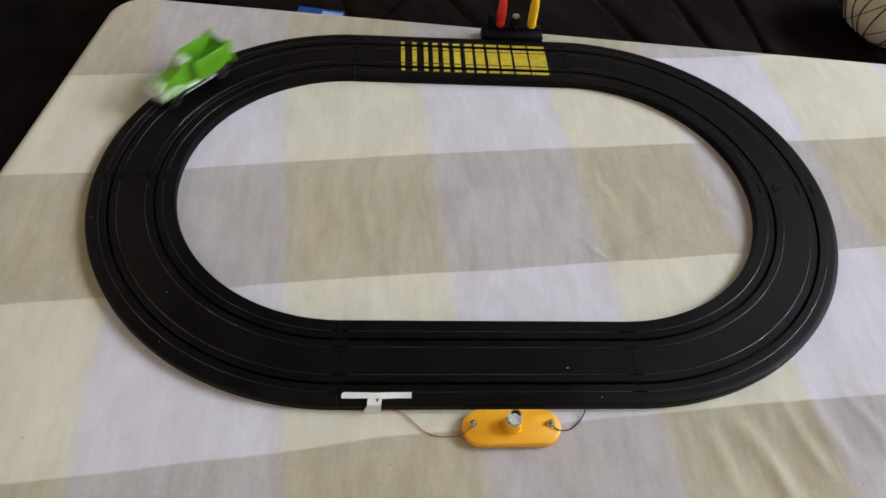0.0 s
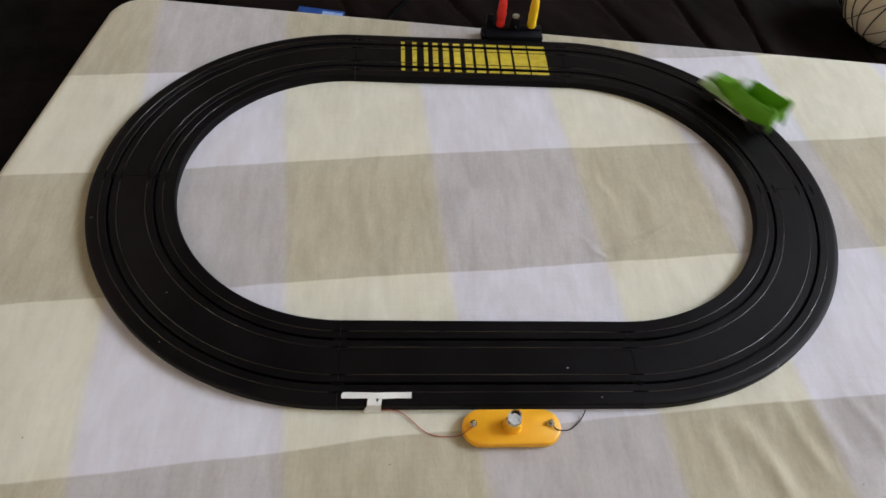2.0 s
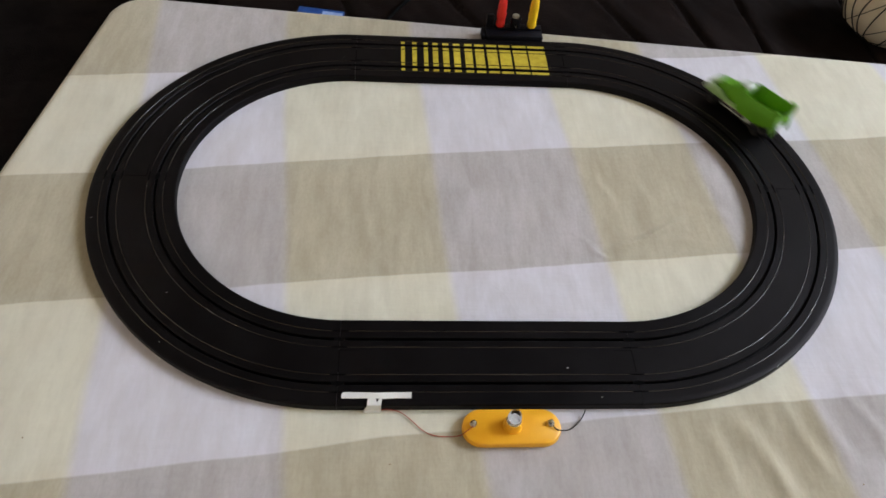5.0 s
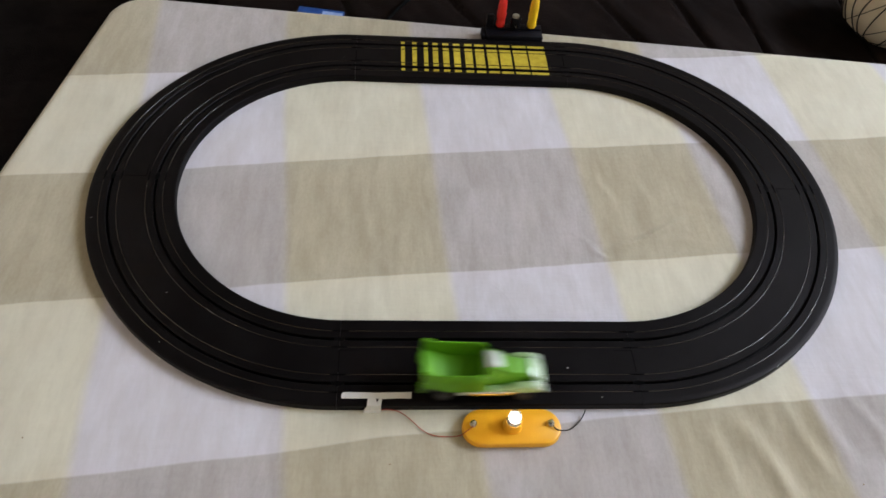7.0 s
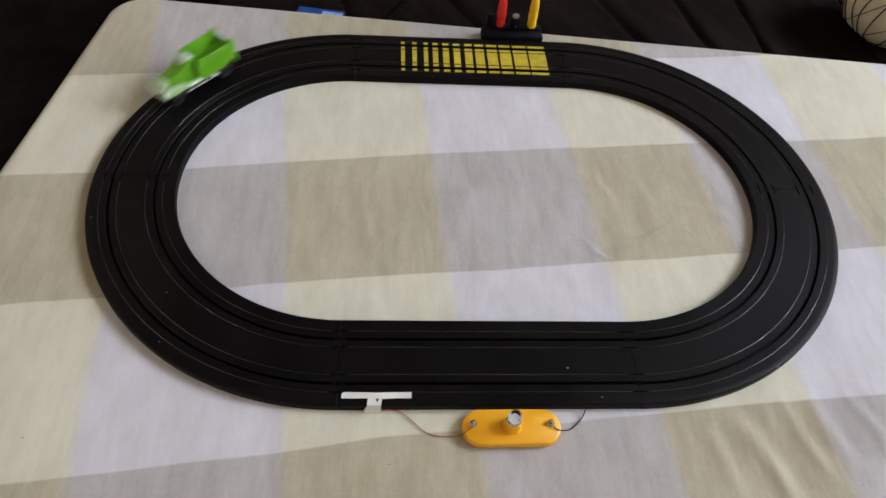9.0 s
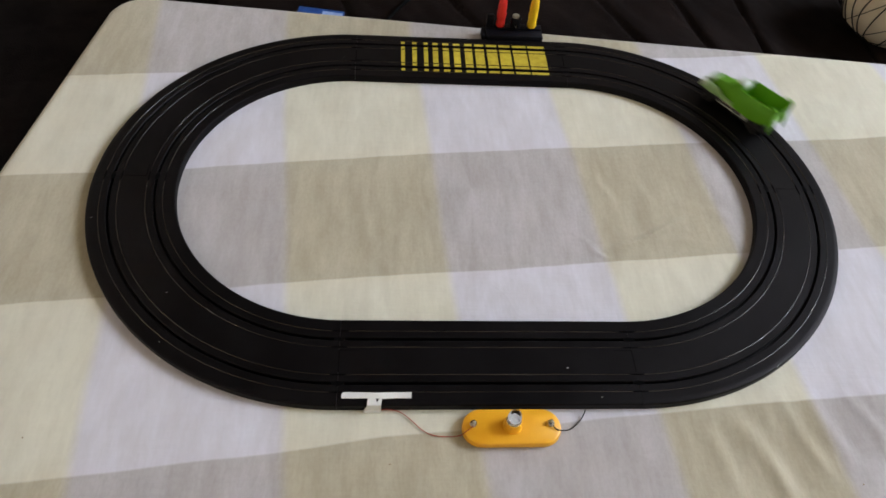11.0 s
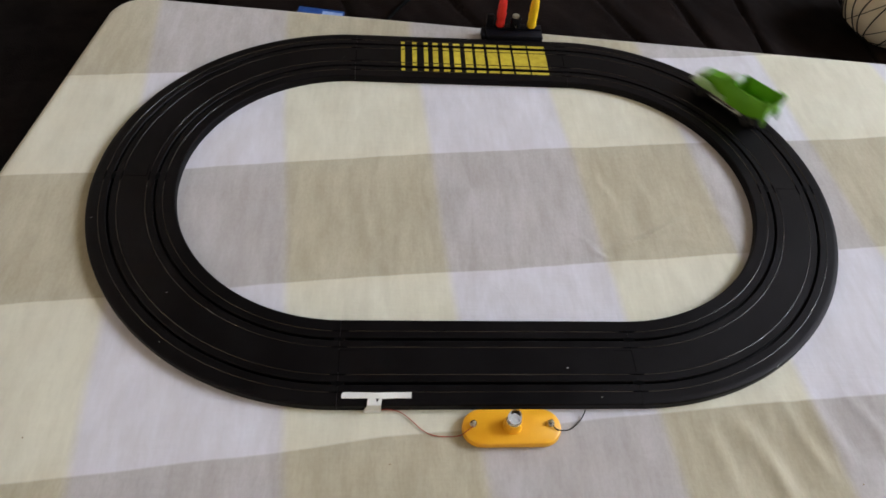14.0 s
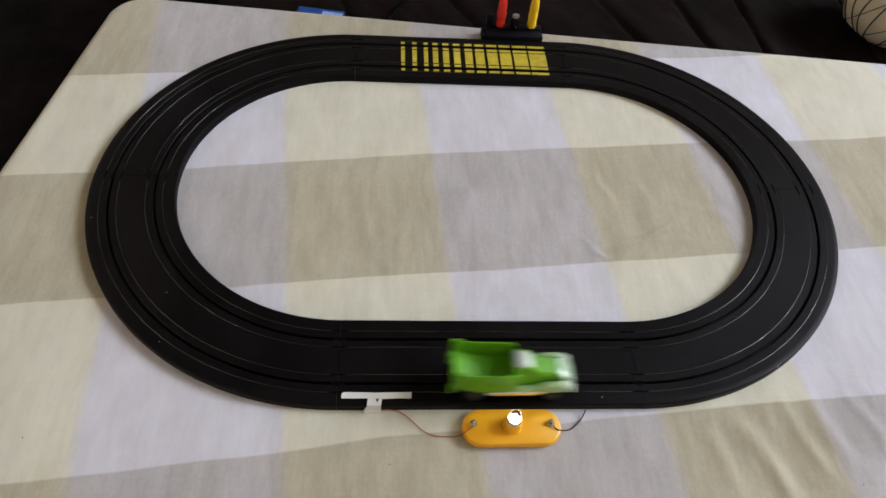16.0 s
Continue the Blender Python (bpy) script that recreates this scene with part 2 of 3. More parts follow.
# ---------- the room ----------
FLOOR_Z = -0.75
X0, X1, Y0, Y1, TOP = -1.9, 4.0, -1.8, 3.2, 3.7


def slab(name, x0, y0, z0, x1, y1, z1, mat, label, category, parent=None):
    bm = box(bmesh.new(), x0, y0, z0, x1, y1, z1)
    ob = part(name, bm, mat, parent)
    if not parent:
        tagged(ob, label, category, kind="structure")
    return ob


slab("floor", X0, Y0, FLOOR_Z - 0.1, X1, Y1, FLOOR_Z, CARPET, "very dark brown-black carpeted floor", "floor")
# ceiling and walls are out of view, added to shape the light
slab("ceiling", X0, Y0, TOP, X1, Y1, TOP + 0.1, CEIL, "unseen brown ceiling, dark to hold down reflections on the near track", "ceiling")
slab("wall_north", X0, Y1, FLOOR_Z, X1, Y1 + 0.12, TOP, SHEEN_WALL, "unseen brown wall behind the couch, reflected as sheen on the far track", "wall")
slab("wall_south", X0, Y0 - 0.12, FLOOR_Z, X1, Y0, TOP, FILL_WALL, "unseen ochre wall that bounces warm fill light", "wall")
slab("wall_west", X0 - 0.12, Y0 - 0.12, FLOOR_Z, X0, Y1 + 0.12, TOP, FILL_WALL, "unseen ochre wall that bounces warm fill light", "wall")


def east_wall():
    w = WINDOW
    bm = bmesh.new()
    a, b = X1, X1 + 0.12
    box(bm, a, Y0 - 0.12, FLOOR_Z, b, Y1 + 0.12, w["z0"])
    box(bm, a, Y0 - 0.12, w["z1"], b, Y1 + 0.12, TOP)
    box(bm, a, Y0 - 0.12, w["z0"], b, w["y0"], w["z1"])
    box(bm, a, w["y1"], w["z0"], b, Y1 + 0.12, w["z1"])
    tagged(part("wall_east", bm, FILL_WALL), "unseen ochre wall with a wide window", "wall", kind="structure")
    win = base("window_1", "white framed window that lets daylight in", "window", kind="structure")
    for y in (w["y0"], (w["y0"] + w["y1"]) / 2 - 0.025, w["y1"] - 0.05):
        part("window_frame", box(bmesh.new(), a + 0.02, y, w["z0"], a + 0.08, y + 0.05, w["z1"], 0.004), FRAME, win)
    for z in (w["z0"], w["z1"] - 0.05):
        part("window_frame", box(bmesh.new(), a + 0.022, w["y0"] + 0.05, z, a + 0.078, w["y1"] - 0.05, z + 0.05, 0.004), FRAME, win)
    for i in (0, 1):
        h = (w["y1"] - w["y0"]) / 2
        p = part("pane", box(bmesh.new(), a + 0.045, w["y0"] + 0.05 + i * (h - 0.025), w["z0"] + 0.05, a + 0.051, w["y0"] + h - 0.025 + i * (h - 0.025), w["z1"] - 0.05), GLASS, win)
        p.visible_shadow = False


east_wall()

# ---------- table and tablecloth ----------
TABLE_TURN = radians(-5.0)
TABLE = Matrix.Translation((-0.352, 0.300, 0)) @ Matrix.Rotation(TABLE_TURN, 4, 'Z')
TW, TD = 1.45, 0.85


def outline(inset, r=0.040, n=18, step=0.02):
    """Points round the tabletop, from its far left corner, in the table's own plane."""
    x0, x1, y0, y1 = -0.040 + inset, TW - 0.07 - inset, -TD + inset, -inset
    r = max(r - inset, 0.002)
    pts = []
    for cx, cy, a0 in ((x1 - r, y1 - r, 0), (x0 + r, y1 - r, 90), (x0 + r, y0 + r, 180), (x1 - r, y0 + r, 270)):
        pts += [(cx + r * math.cos(radians(a0 + 90 * k / n)), cy + r * math.sin(radians(a0 + 90 * k / n))) for k in range(n + 1)]
    return [(x + 0.05 * y, y) for x, y in pts]


def gauss(v, w):
    return math.exp(-(v / w) ** 2)


# creases of the cloth: two ends, height and half width
CREASES = [
    (0.185, -0.234, 0.209, -0.297, 0.0040, 0.0075), (0.158, -0.234, 0.166, -0.276, 0.0018, 0.0060), (0.224, -0.223, 0.240, -0.272, 0.0022, 0.0060), (0.207, -0.223, 0.211, -0.252, 0.0016, 0.0060),
    (0.249, -0.220, 0.261, -0.264, 0.0018, 0.0070), (0.286, -0.220, 0.295, -0.260, 0.0018, 0.0060), (0.098, -0.063, 0.111, -0.079, 0.0018, 0.0030), (0.122, -0.072, 0.178, -0.046, 0.0021, 0.0034),
    (0.196, -0.016, 0.261, -0.039, 0.0007, 0.0060), (-0.076, -0.050, -0.069, -0.075, 0.0009, 0.0040), (-0.055, 0.022, -0.035, -0.014, 0.0006, 0.0060), (0.117, 0.068, 0.116, 0.134, 0.0007, 0.0050),
    (0.128, -0.082, 0.111, -0.145, 0.0010, 0.0050), (0.122, 0.028, 0.129, -0.006, 0.0010, 0.0040),
    (0.150, -0.060, 0.192, -0.062, 0.0011, 0.0040), (-0.020, -0.022, -0.012, -0.060, 0.0010, 0.0050), (-0.105, -0.010, -0.098, -0.048, 0.0008, 0.0050), (0.160, 0.020, 0.168, -0.020, 0.0008, 0.0050)]
BENT = [(Vector((a, b)), Vector((c - a, d - b)), h, w) for a, b, c, d, h, w in CREASES]


def wrinkle(x, y):
    """Height of the cloth over the table: long pleats by the near side, small creases in the middle."""
    h = 0.0
    p = Vector((x, y))
    for a, d, top, w in BENT:
        q = p - a
        ln = d.length
        u = q.dot(d) / (ln * ln)
        if -0.5 < u < 1.6:
            side = (d.x * q.y - d.y * q.x) / ln + 0.002 * math.sin(u * 4 + a.x * 50)
            fade = min(max((u + 0.25) / 0.5, 0), 1) * min(max((1.45 - u) / 0.5, 0), 1)
            h += 0.75 * top * fade * (gauss(side, w) - 0.35 * gauss(side - 1.8 * w, w))
    h += 0.0009 * (noise.noise((x * 9, y * 9, 0.3))) + 0.0007 * noise.noise((x * 46, y * 20, 1.3)) + 0.00012 * noise.noise((x * 110, y * 70, 2.3))
    return h


def under_track(x, y):
    """1 beside and under the oval, where the cloth lies pressed flat."""
    dx = max(abs(x) - 0.1143, 0)
    r = math.hypot(dx, y)
    d = abs(r - 0.1906)
    return min(max((0.062 - d) / 0.015, 0), 1)


def tablecloth():
    bm = bmesh.new()
    rings = []
    n_in = 170
    c = Vector((TW / 2 - 0.07, -TD / 2))
    o = [Vector(p) for p in outline(0.012)]
    # even spacing round the outline
    dense = []
    for a, b in zip(o, o[1:] + o[:1]):
        k = max(1, int((b - a).length / 0.006))
        dense += [a + (b - a) * j / k for j in range(k)]
    inv = TABLE

    def place(p, z):
        q = inv @ Vector((p.x, p.y, 0))
        return Vector((q.x, q.y, z))
    for i in range(n_in + 1):
        s = 0.03 + 0.97 * (i / n_in) ** 0.8
        row = []
        for p in dense:
            q = place(c + (p - c) * s, 0)
            flat = under_track(q.x, q.y)
            lamp = 1.0 if (-0.035 < q.x < 0.06 and -0.27 < q.y < -0.225) else 0.0
            q.z = wrinkle(q.x, q.y) * (1 - max(flat, lamp)) - 0.0002
            row.append(q)
        rings.append(row)
    # rolled edge, then the hanging side
    for k in range(1, 7):
        a = radians(15 * k)
        rings.append([place(p + nrm * (0.014 * math.sin(a)), -0.014 * (1 - math.cos(a))) for p, nrm in zip(dense, normals(dense))])
    for k in range(1, 9):
        rings.append([place(p + nrm * (0.014 + 0.012 * (k / 8) * (1 + math.sin(i * 0.14) * 0.9 + math.sin(i * 0.053 + 1))), -0.014 - 0.028 * k) for i, (p, nrm) in enumerate(zip(dense, normals(dense)))])
    loft(bm, rings, True, False)
    bm.faces.new(first_ring(bm, len(dense)))
    ob = part("tablecloth", bm, CLOTH, None)
    return tagged(ob, "checked linen tablecloth in cream, lavender and beige, slightly creased", "tablecloth")


def first_ring(bm, n):
    bm.verts.ensure_lookup_table()
    return [bm.verts[i] for i in range(n)]


def normals(pts):
    out = []
    for a, b in zip(pts[-1:] + pts[:-1], pts[1:] + pts[:1]):
        d = (b - a).normalized()
        out.append(Vector((d.y, -d.x)))
    return out


tablecloth()


def table():
    t = base("table", "dark wooden table under the cloth", "table", TABLE)
    top = bmesh.new()
    o = outline(0.016)
    loft(top, [[Vector((x, y, z)) for x, y in o] for z in (-0.03, -0.0035)])
    part("tabletop", top, WOOD, t)
    for x, y in ((0.03, -0.10), (TW - 0.23, -0.10), (0.03, -TD + 0.06), (TW - 0.23, -TD + 0.06)):
        part("leg", box(bmesh.new(), x, y, FLOOR_Z, x + 0.06, y + 0.06, -0.03, 0.004), WOOD, t)


table()

# ---------- race track ----------
MM = 0.001
HALF = 0.1143
RC = 0.1906
ZT = 0.0075
LANE = 0.0192
RAIL_OFF = 0.0073
HW = 0.0372


def oval_point(s, r):
    """Place and heading at the length s (of the centre line's own radius r) from the near straight's left end, running to the right."""
    total = 4 * HALF + 2 * math.pi * r
    s %= total
    if s < 2 * HALF:
        return Vector((-HALF + s, -r, 0)), 0.0
    s -= 2 * HALF
    if s < math.pi * r:
        a = s / r
        return Vector((HALF + r * math.sin(a), -r * math.cos(a), 0)), a
    s -= math.pi * r
    if s < 2 * HALF:
        return Vector((HALF - s, r, 0)), math.pi
    s -= 2 * HALF
    a = s / r
    return Vector((-HALF - r * math.sin(a), r * math.cos(a), 0)), math.pi + a


def track_sweep(bm, profile, piece, closed, gap=0.0):
    """Sweeps (offset, height) along one piece: a straight or a quarter curve. Offset is positive outwards."""
    kind, q = piece
    rows = []
    if kind == "straight":
        sign = -1 if q == 0 else 1
        for x in (-HALF + gap, HALF - gap):
            rows.append([Vector((x, sign * (RC + w), z)) for w, z in profile])
    else:
        cx = HALF if q in (0, 1) else -HALF
        a0 = -90 + 90 * q
        g = math.degrees(gap / RC)
        for k in range(37):
            a = radians(a0 + g + (90 - 2 * g) * k / 36)
            rows.append([Vector((cx + (RC + w) * math.cos(a), (RC + w) * math.sin(a), z)) for w, z in profile])
    return loft(bm, rows, closed, closed)


def body_profile():
    d, hw, g = 0.0042, 0.0011, 0.0004
    p = [(-HW, 0.0), (-HW, ZT - 0.0016), (-HW + 0.0004, ZT - 0.0005), (-HW + 0.0012, ZT), (-HW + 0.0018, ZT + 0.00001)]
    for c in (-LANE, LANE):
        p += [(c - hw - g, ZT), (c - hw, ZT - g), (c - hw, ZT - d), (c + hw, ZT - d), (c + hw, ZT - g), (c + hw + g, ZT)]
    p += [(HW - 0.0050, ZT + 0.00001), (HW - 0.0018, ZT), (HW - 0.0006, ZT - 0.0005), (HW, ZT - 0.0016), (HW, 0.0)]
    return p


def joint_latches(secs):
    """At each joint a shallow latch outline between the lanes and flared slot mouths."""
    for i, sec in enumerate(secs):
        for end in (0, 1):
            if i == 0:
                m = pose(HALF, -RC, 0) if end else pose(-HALF, -RC, 0, 0, 0, 180) @ Matrix.Diagonal((1, -1, 1, 1))
            elif i == 3:
                m = pose(-HALF, RC, 0, 0, 0, 180) if end else pose(HALF, RC, 0) @ Matrix.Diagonal((1, -1, 1, 1))
            elif i in (1, 4) and end:
                m = pose(HALF + RC, 0, 0, 0, 0, 90) if i == 1 else pose(-HALF - RC, 0, 0, 0, 0, 270)
            else:
                continue
            # here x runs along the track over the joint, y inwards
            z0, z1 = ZT - 0.0004, ZT + 0.00006
            groove = bmesh.new()
            box(groove, -0.00045, 0.0012, z0, 0.00035, 0.0098, z1)
            box(groove, -0.0150, 0.0090, z0, -0.0005, 0.0095, z1)
            box(groove, -0.0003, -0.0100, z0, 0.0003, 0.0012, z1 - 0.00003)
            groove.transform(m)
            part("latch_groove", groove, SLOT, sec, smooth=False)
            for c in (-LANE, LANE):
                mouth = bmesh.new()
                loft(mouth, [[Vector((x, c - w, z)) for z in (z0, z1)] + [Vector((x, c + w, z)) for z in (z1, z0)] for x, w in ((-0.0050, 0.0010), (-0.0004, 0.0019), (0.0004, 0.0019), (0.0050, 0.0010))])
                box(mouth, -0.0060, c + RAIL_OFF - 0.0004, z0, 0.0060, c + RAIL_OFF + 0.0004, z1 + 0.00035)
                box(mouth, -0.0060, c - RAIL_OFF - 0.0004, z0, 0.0060, c - RAIL_OFF + 0.0004, z1 + 0.00035)
                mouth.transform(m)
                part("slot_mouth", mouth, SLOT, sec, smooth=False)


def race_track():
    t = base("race_track", "black plastic two-lane oval slot car track lying on the cloth", "race track")
    secs = []
    for piece in (("straight", 0), ("curve", 0), ("curve", 1), ("straight", 1), ("curve", 2), ("curve", 3)):
        ob = part(piece[0] + "_section", track_sweep(bmesh.new(), body_profile(), piece, True, 0.00010), TRACK, t, angle=25)
        secs.append(ob)
        for c in (-LANE, LANE):
            for w in (-RAIL_OFF, RAIL_OFF):
                part("rail", track_sweep(bmesh.new(), [(c + w - 0.00032, ZT - 0.001)] + [(c + w - 0.00032 * math.cos(math.pi * k / 8), ZT + 0.0003 * math.sin(math.pi * k / 8)) for k in range(9)] + [(c + w + 0.00032, ZT - 0.001)], piece, True, 0.0008), RAIL, ob, "thin steel rail", angle=75)
    # painted start grid, bars that widen to one end, cut by the slots
    far = secs[3]
    x = -0.0655
    widths = (4.1, 4.8, 4.5, 5.8, 6.7, 7.3, 8.4, 10.1, 11.6, 12.7, 15.5, 19.0)
    gaps = (8.2, 7.9, 5.3, 5.4, 5.2, 5.2, 3.1, 3.2, 2.5, 2.7, 1.9)
    for i, w in enumerate(widths):
        for a, b in ((-LANE - 0.0064, -LANE - 0.0025), (-LANE + 0.0025, -LANE + 0.0066), (-LANE + 0.0082, LANE - 0.0082), (LANE - 0.0066, LANE - 0.0025), (LANE + 0.0025, LANE + 0.0064)):
            bm = box(bmesh.new(), x, RC + a, ZT - 0.0001, x + w * MM, RC + b, ZT + 0.00012)
            part("grid_marking", bm, YELLOW_PAINT, far, "yellow painted bar", smooth=False)
        x += w * MM
        if i < len(gaps):
            x += gaps[i] * MM
    joint_latches(secs)
    # pale chips and dust
    for x, y, z, n in FLECKS:
        bm = bmesh.new()
        bmesh.ops.create_icosphere(bm, subdivisions=1, radius=0.00045 if n else 0.0008, matrix=pose(x, y, z, 0, 0, 40 * n) @ Matrix.Diagonal((1.0 + 0.5 * (n % 2), 0.6, 0.3, 1)))
        part("paint_chip", bm, TAPE, t, "tiny pale chip on the surface")
    return t


FLECKS = [(0.0609, -0.1969, 0.0076, 0), (0.0834, -0.2219, 0.0076, 1), (-0.3307, -0.0512, 0.0076, 2), (-0.2529, -0.1285, 0.0076, 3), (-0.1277, 0.1846, 0.0076, 4), (-0.2493, -0.1745, 0.0076, 5)]
race_track()


# ---------- things on the table ----------
def lamp_board():
    cx, cy = 0.0129, -0.2442
    t = base("lamp_holder", "amber plastic lamp holder with two screws and a small bulb", "lamp holder", pose(cx, cy, 0))
    hl, r, h = 0.0364, 0.0139, 0.0070
    def at(scale_r, z):
        out = []
        for sx, a0 in ((1, -90), (-1, 90)):
            for k in range(17):
                a = radians(a0 + 180 * k / 16)
                out.append(Vector((sx * (hl - r) + scale_r * math.cos(a), scale_r * math.sin(a), z)))
        return out
    bm = loft(bmesh.new(), [at(r - 0.0012, 0.0), at(r, 0.001), at(r, h - 0.0022), at(r - 0.0006, h - 0.0008), at(r - 0.002, h)])
    part("plate", bm, ORANGE, t)
    part("socket", lathe(bmesh.new(), [(0.0072, h - 0.0002), (0.0066, h + 0.001), (0.0062, h + 0.0080), (0.0059, h + 0.0088), (0.0054, h + 0.0088), (0.0053, h + 0.003)], 28), ORANGE, t)
    for x in (-0.0283, 0.0285):
        s = part("screw", lathe(bmesh.new(), [(0.0012, h - 0.001), (0.0026, h), (0.0027, h + 0.0012), (0.0021, h + 0.0022), (0.0, h + 0.0026)], 16, (x, 0.0015, 0)), STEEL, t, "steel terminal screw")
        part("terminal_post", lathe(bmesh.new(), [(0.0011, h + 0.002), (0.0011, h + 0.0048), (0.0006, h + 0.0052), (0.0, h + 0.0052)], 10, (x, 0.0015, 0)), STEEL, s)
    bulb = base("light_bulb", "small clear glass torch bulb in a metal screw cap", "bulb", pose(cx, cy, 0))
    z = h + 0.0045
    part("screw_cap", lathe(bmesh.new(), [(0.0046, z - 0.002), (0.0050, z + 0.0008), (0.0047, z + 0.0014), (0.0050, z + 0.002), (0.0047, z + 0.0026), (0.0051, z + 0.0034), (0.0052, z + 0.0044), (0.0047, z + 0.0048)], 24), BRASS, bulb)
    g = z + 0.0048
    part("glass", lathe(bmesh.new(), [(0.0044, g - 0.001), (0.0046, g + 0.001), (0.0050, g + 0.003), (0.0051, g + 0.005), (0.0046, g + 0.0074), (0.0034, g + 0.0092), (0.0014, g + 0.0099), (0.0, g + 0.01)], 24), BULB_GLASS, bulb).visible_shadow = False
    part("support_wire", tube(bmesh.new(), [(-0.0016, 0, g - 0.002), (-0.0018, 0, g + 0.002), (-0.0015, 0, g + 0.0042)], 0.0002, 6), STEEL, bulb)
    part("support_wire", tube(bmesh.new(), [(0.0016, 0, g - 0.002), (0.0018, 0, g + 0.002), (0.0015, 0, g + 0.0042)], 0.0002, 6), STEEL, bulb)
    # opaque bead, hides the glowing coils while the bulb is dark
    part("glass_bead", lathe(bmesh.new(), [(0.0, g - 0.0005), (0.0028, g), (0.0030, g + 0.0012), (0.0028, g + 0.0020), (0.0, g + 0.0020)], 18), GREY_BEAD, bulb)
    return bulb, g


BULB, BULB_Z = lamp_board()


def tape():
    t = base("tape_marker", "white tape contact strip stuck flat on the track edge", "tape")
    z = ZT + 0.0002
    def strip(pts, z0, z1):
        return loft(bmesh.new(), [[Vector((x, y, zz)) for x, y in pts] for zz in (z0, z1)])
    torn = [(-0.1108, -0.2223), (-0.1020, -0.2226), (-0.0930, -0.2224), (-0.0790, -0.2229), (-0.0700, -0.2224), (-0.0599, -0.2226), (-0.0597, -0.2177), (-0.0720, -0.2178), (-0.0860, -0.2180), (-0.0990, -0.2177), (-0.1098, -0.2174), (-0.1112, -0.2198)]
    part("crossbar", strip(torn, z, z + 0.0007), TAPE, t, smooth=False)
    stem = [(-0.0922, -0.2282), (-0.0820, -0.2282), (-0.0812, -0.2226), (-0.0834, -0.2225), (-0.0850, -0.2262), (-0.0858, -0.2225), (-0.0916, -0.2224)]
    part("stem", strip(stem, z + 0.0001, z + 0.0008), TAPE, t, smooth=False)
    bm = bmesh.new()
    ring = [(-0.2277, z + 0.0001), (-0.2277, z + 0.0009), (-0.2285, z + 0.0004), (-0.2290, 0.002), (-0.2302, 0.0006), (-0.2302, 0.0), (-0.2286, 0.0003), (-0.2281, z - 0.001)]
    loft(bm, [[Vector((x + dx * max(0, (0.005 - p[1]) / 0.005), *p)) for p in ring] for x, dx in ((-0.0922, -0.0034), (-0.0890, 0.0006), (-0.0850, -0.0004), (-0.0820, 0.0))])
    part("folded_end", bm, TAPE, t, smooth=False)


tape()


def wire(name, pts, r, mat, label):
    return tagged(part(name, tube(bmesh.new(), pts, r, 8), mat), label, "wire")


wire("red_wire", [(-0.0817, -0.2280, 0.0012), (-0.0734, -0.2282, 0.0008), (-0.0664, -0.2310, 0.0008), (-0.0590, -0.2373, 0.0008), (-0.0518, -0.2444, 0.0008), (-0.0437, -0.2484, 0.0008), (-0.0327, -0.2494, 0.0008), (-0.0252, -0.2498, 0.0035), (-0.0215, -0.2492, 0.0078), (-0.0164, -0.2456, 0.0084), (-0.0160, -0.2442, 0.0085)], 0.00032, RED_WIRE, "thin red wire from the tape to the lamp holder")
wire("black_wire", [(0.0425, -0.2445, 0.0085), (0.0449, -0.2475, 0.0078), (0.0501, -0.2471, 0.0050), (0.0567, -0.2445, 0.0012), (0.0630, -0.2399, 0.0008), (0.0676, -0.2347, 0.0012), (0.0698, -0.2306, 0.0040)], 0.00042, BLACK_WIRE, "thin black wire from the lamp holder to the track")


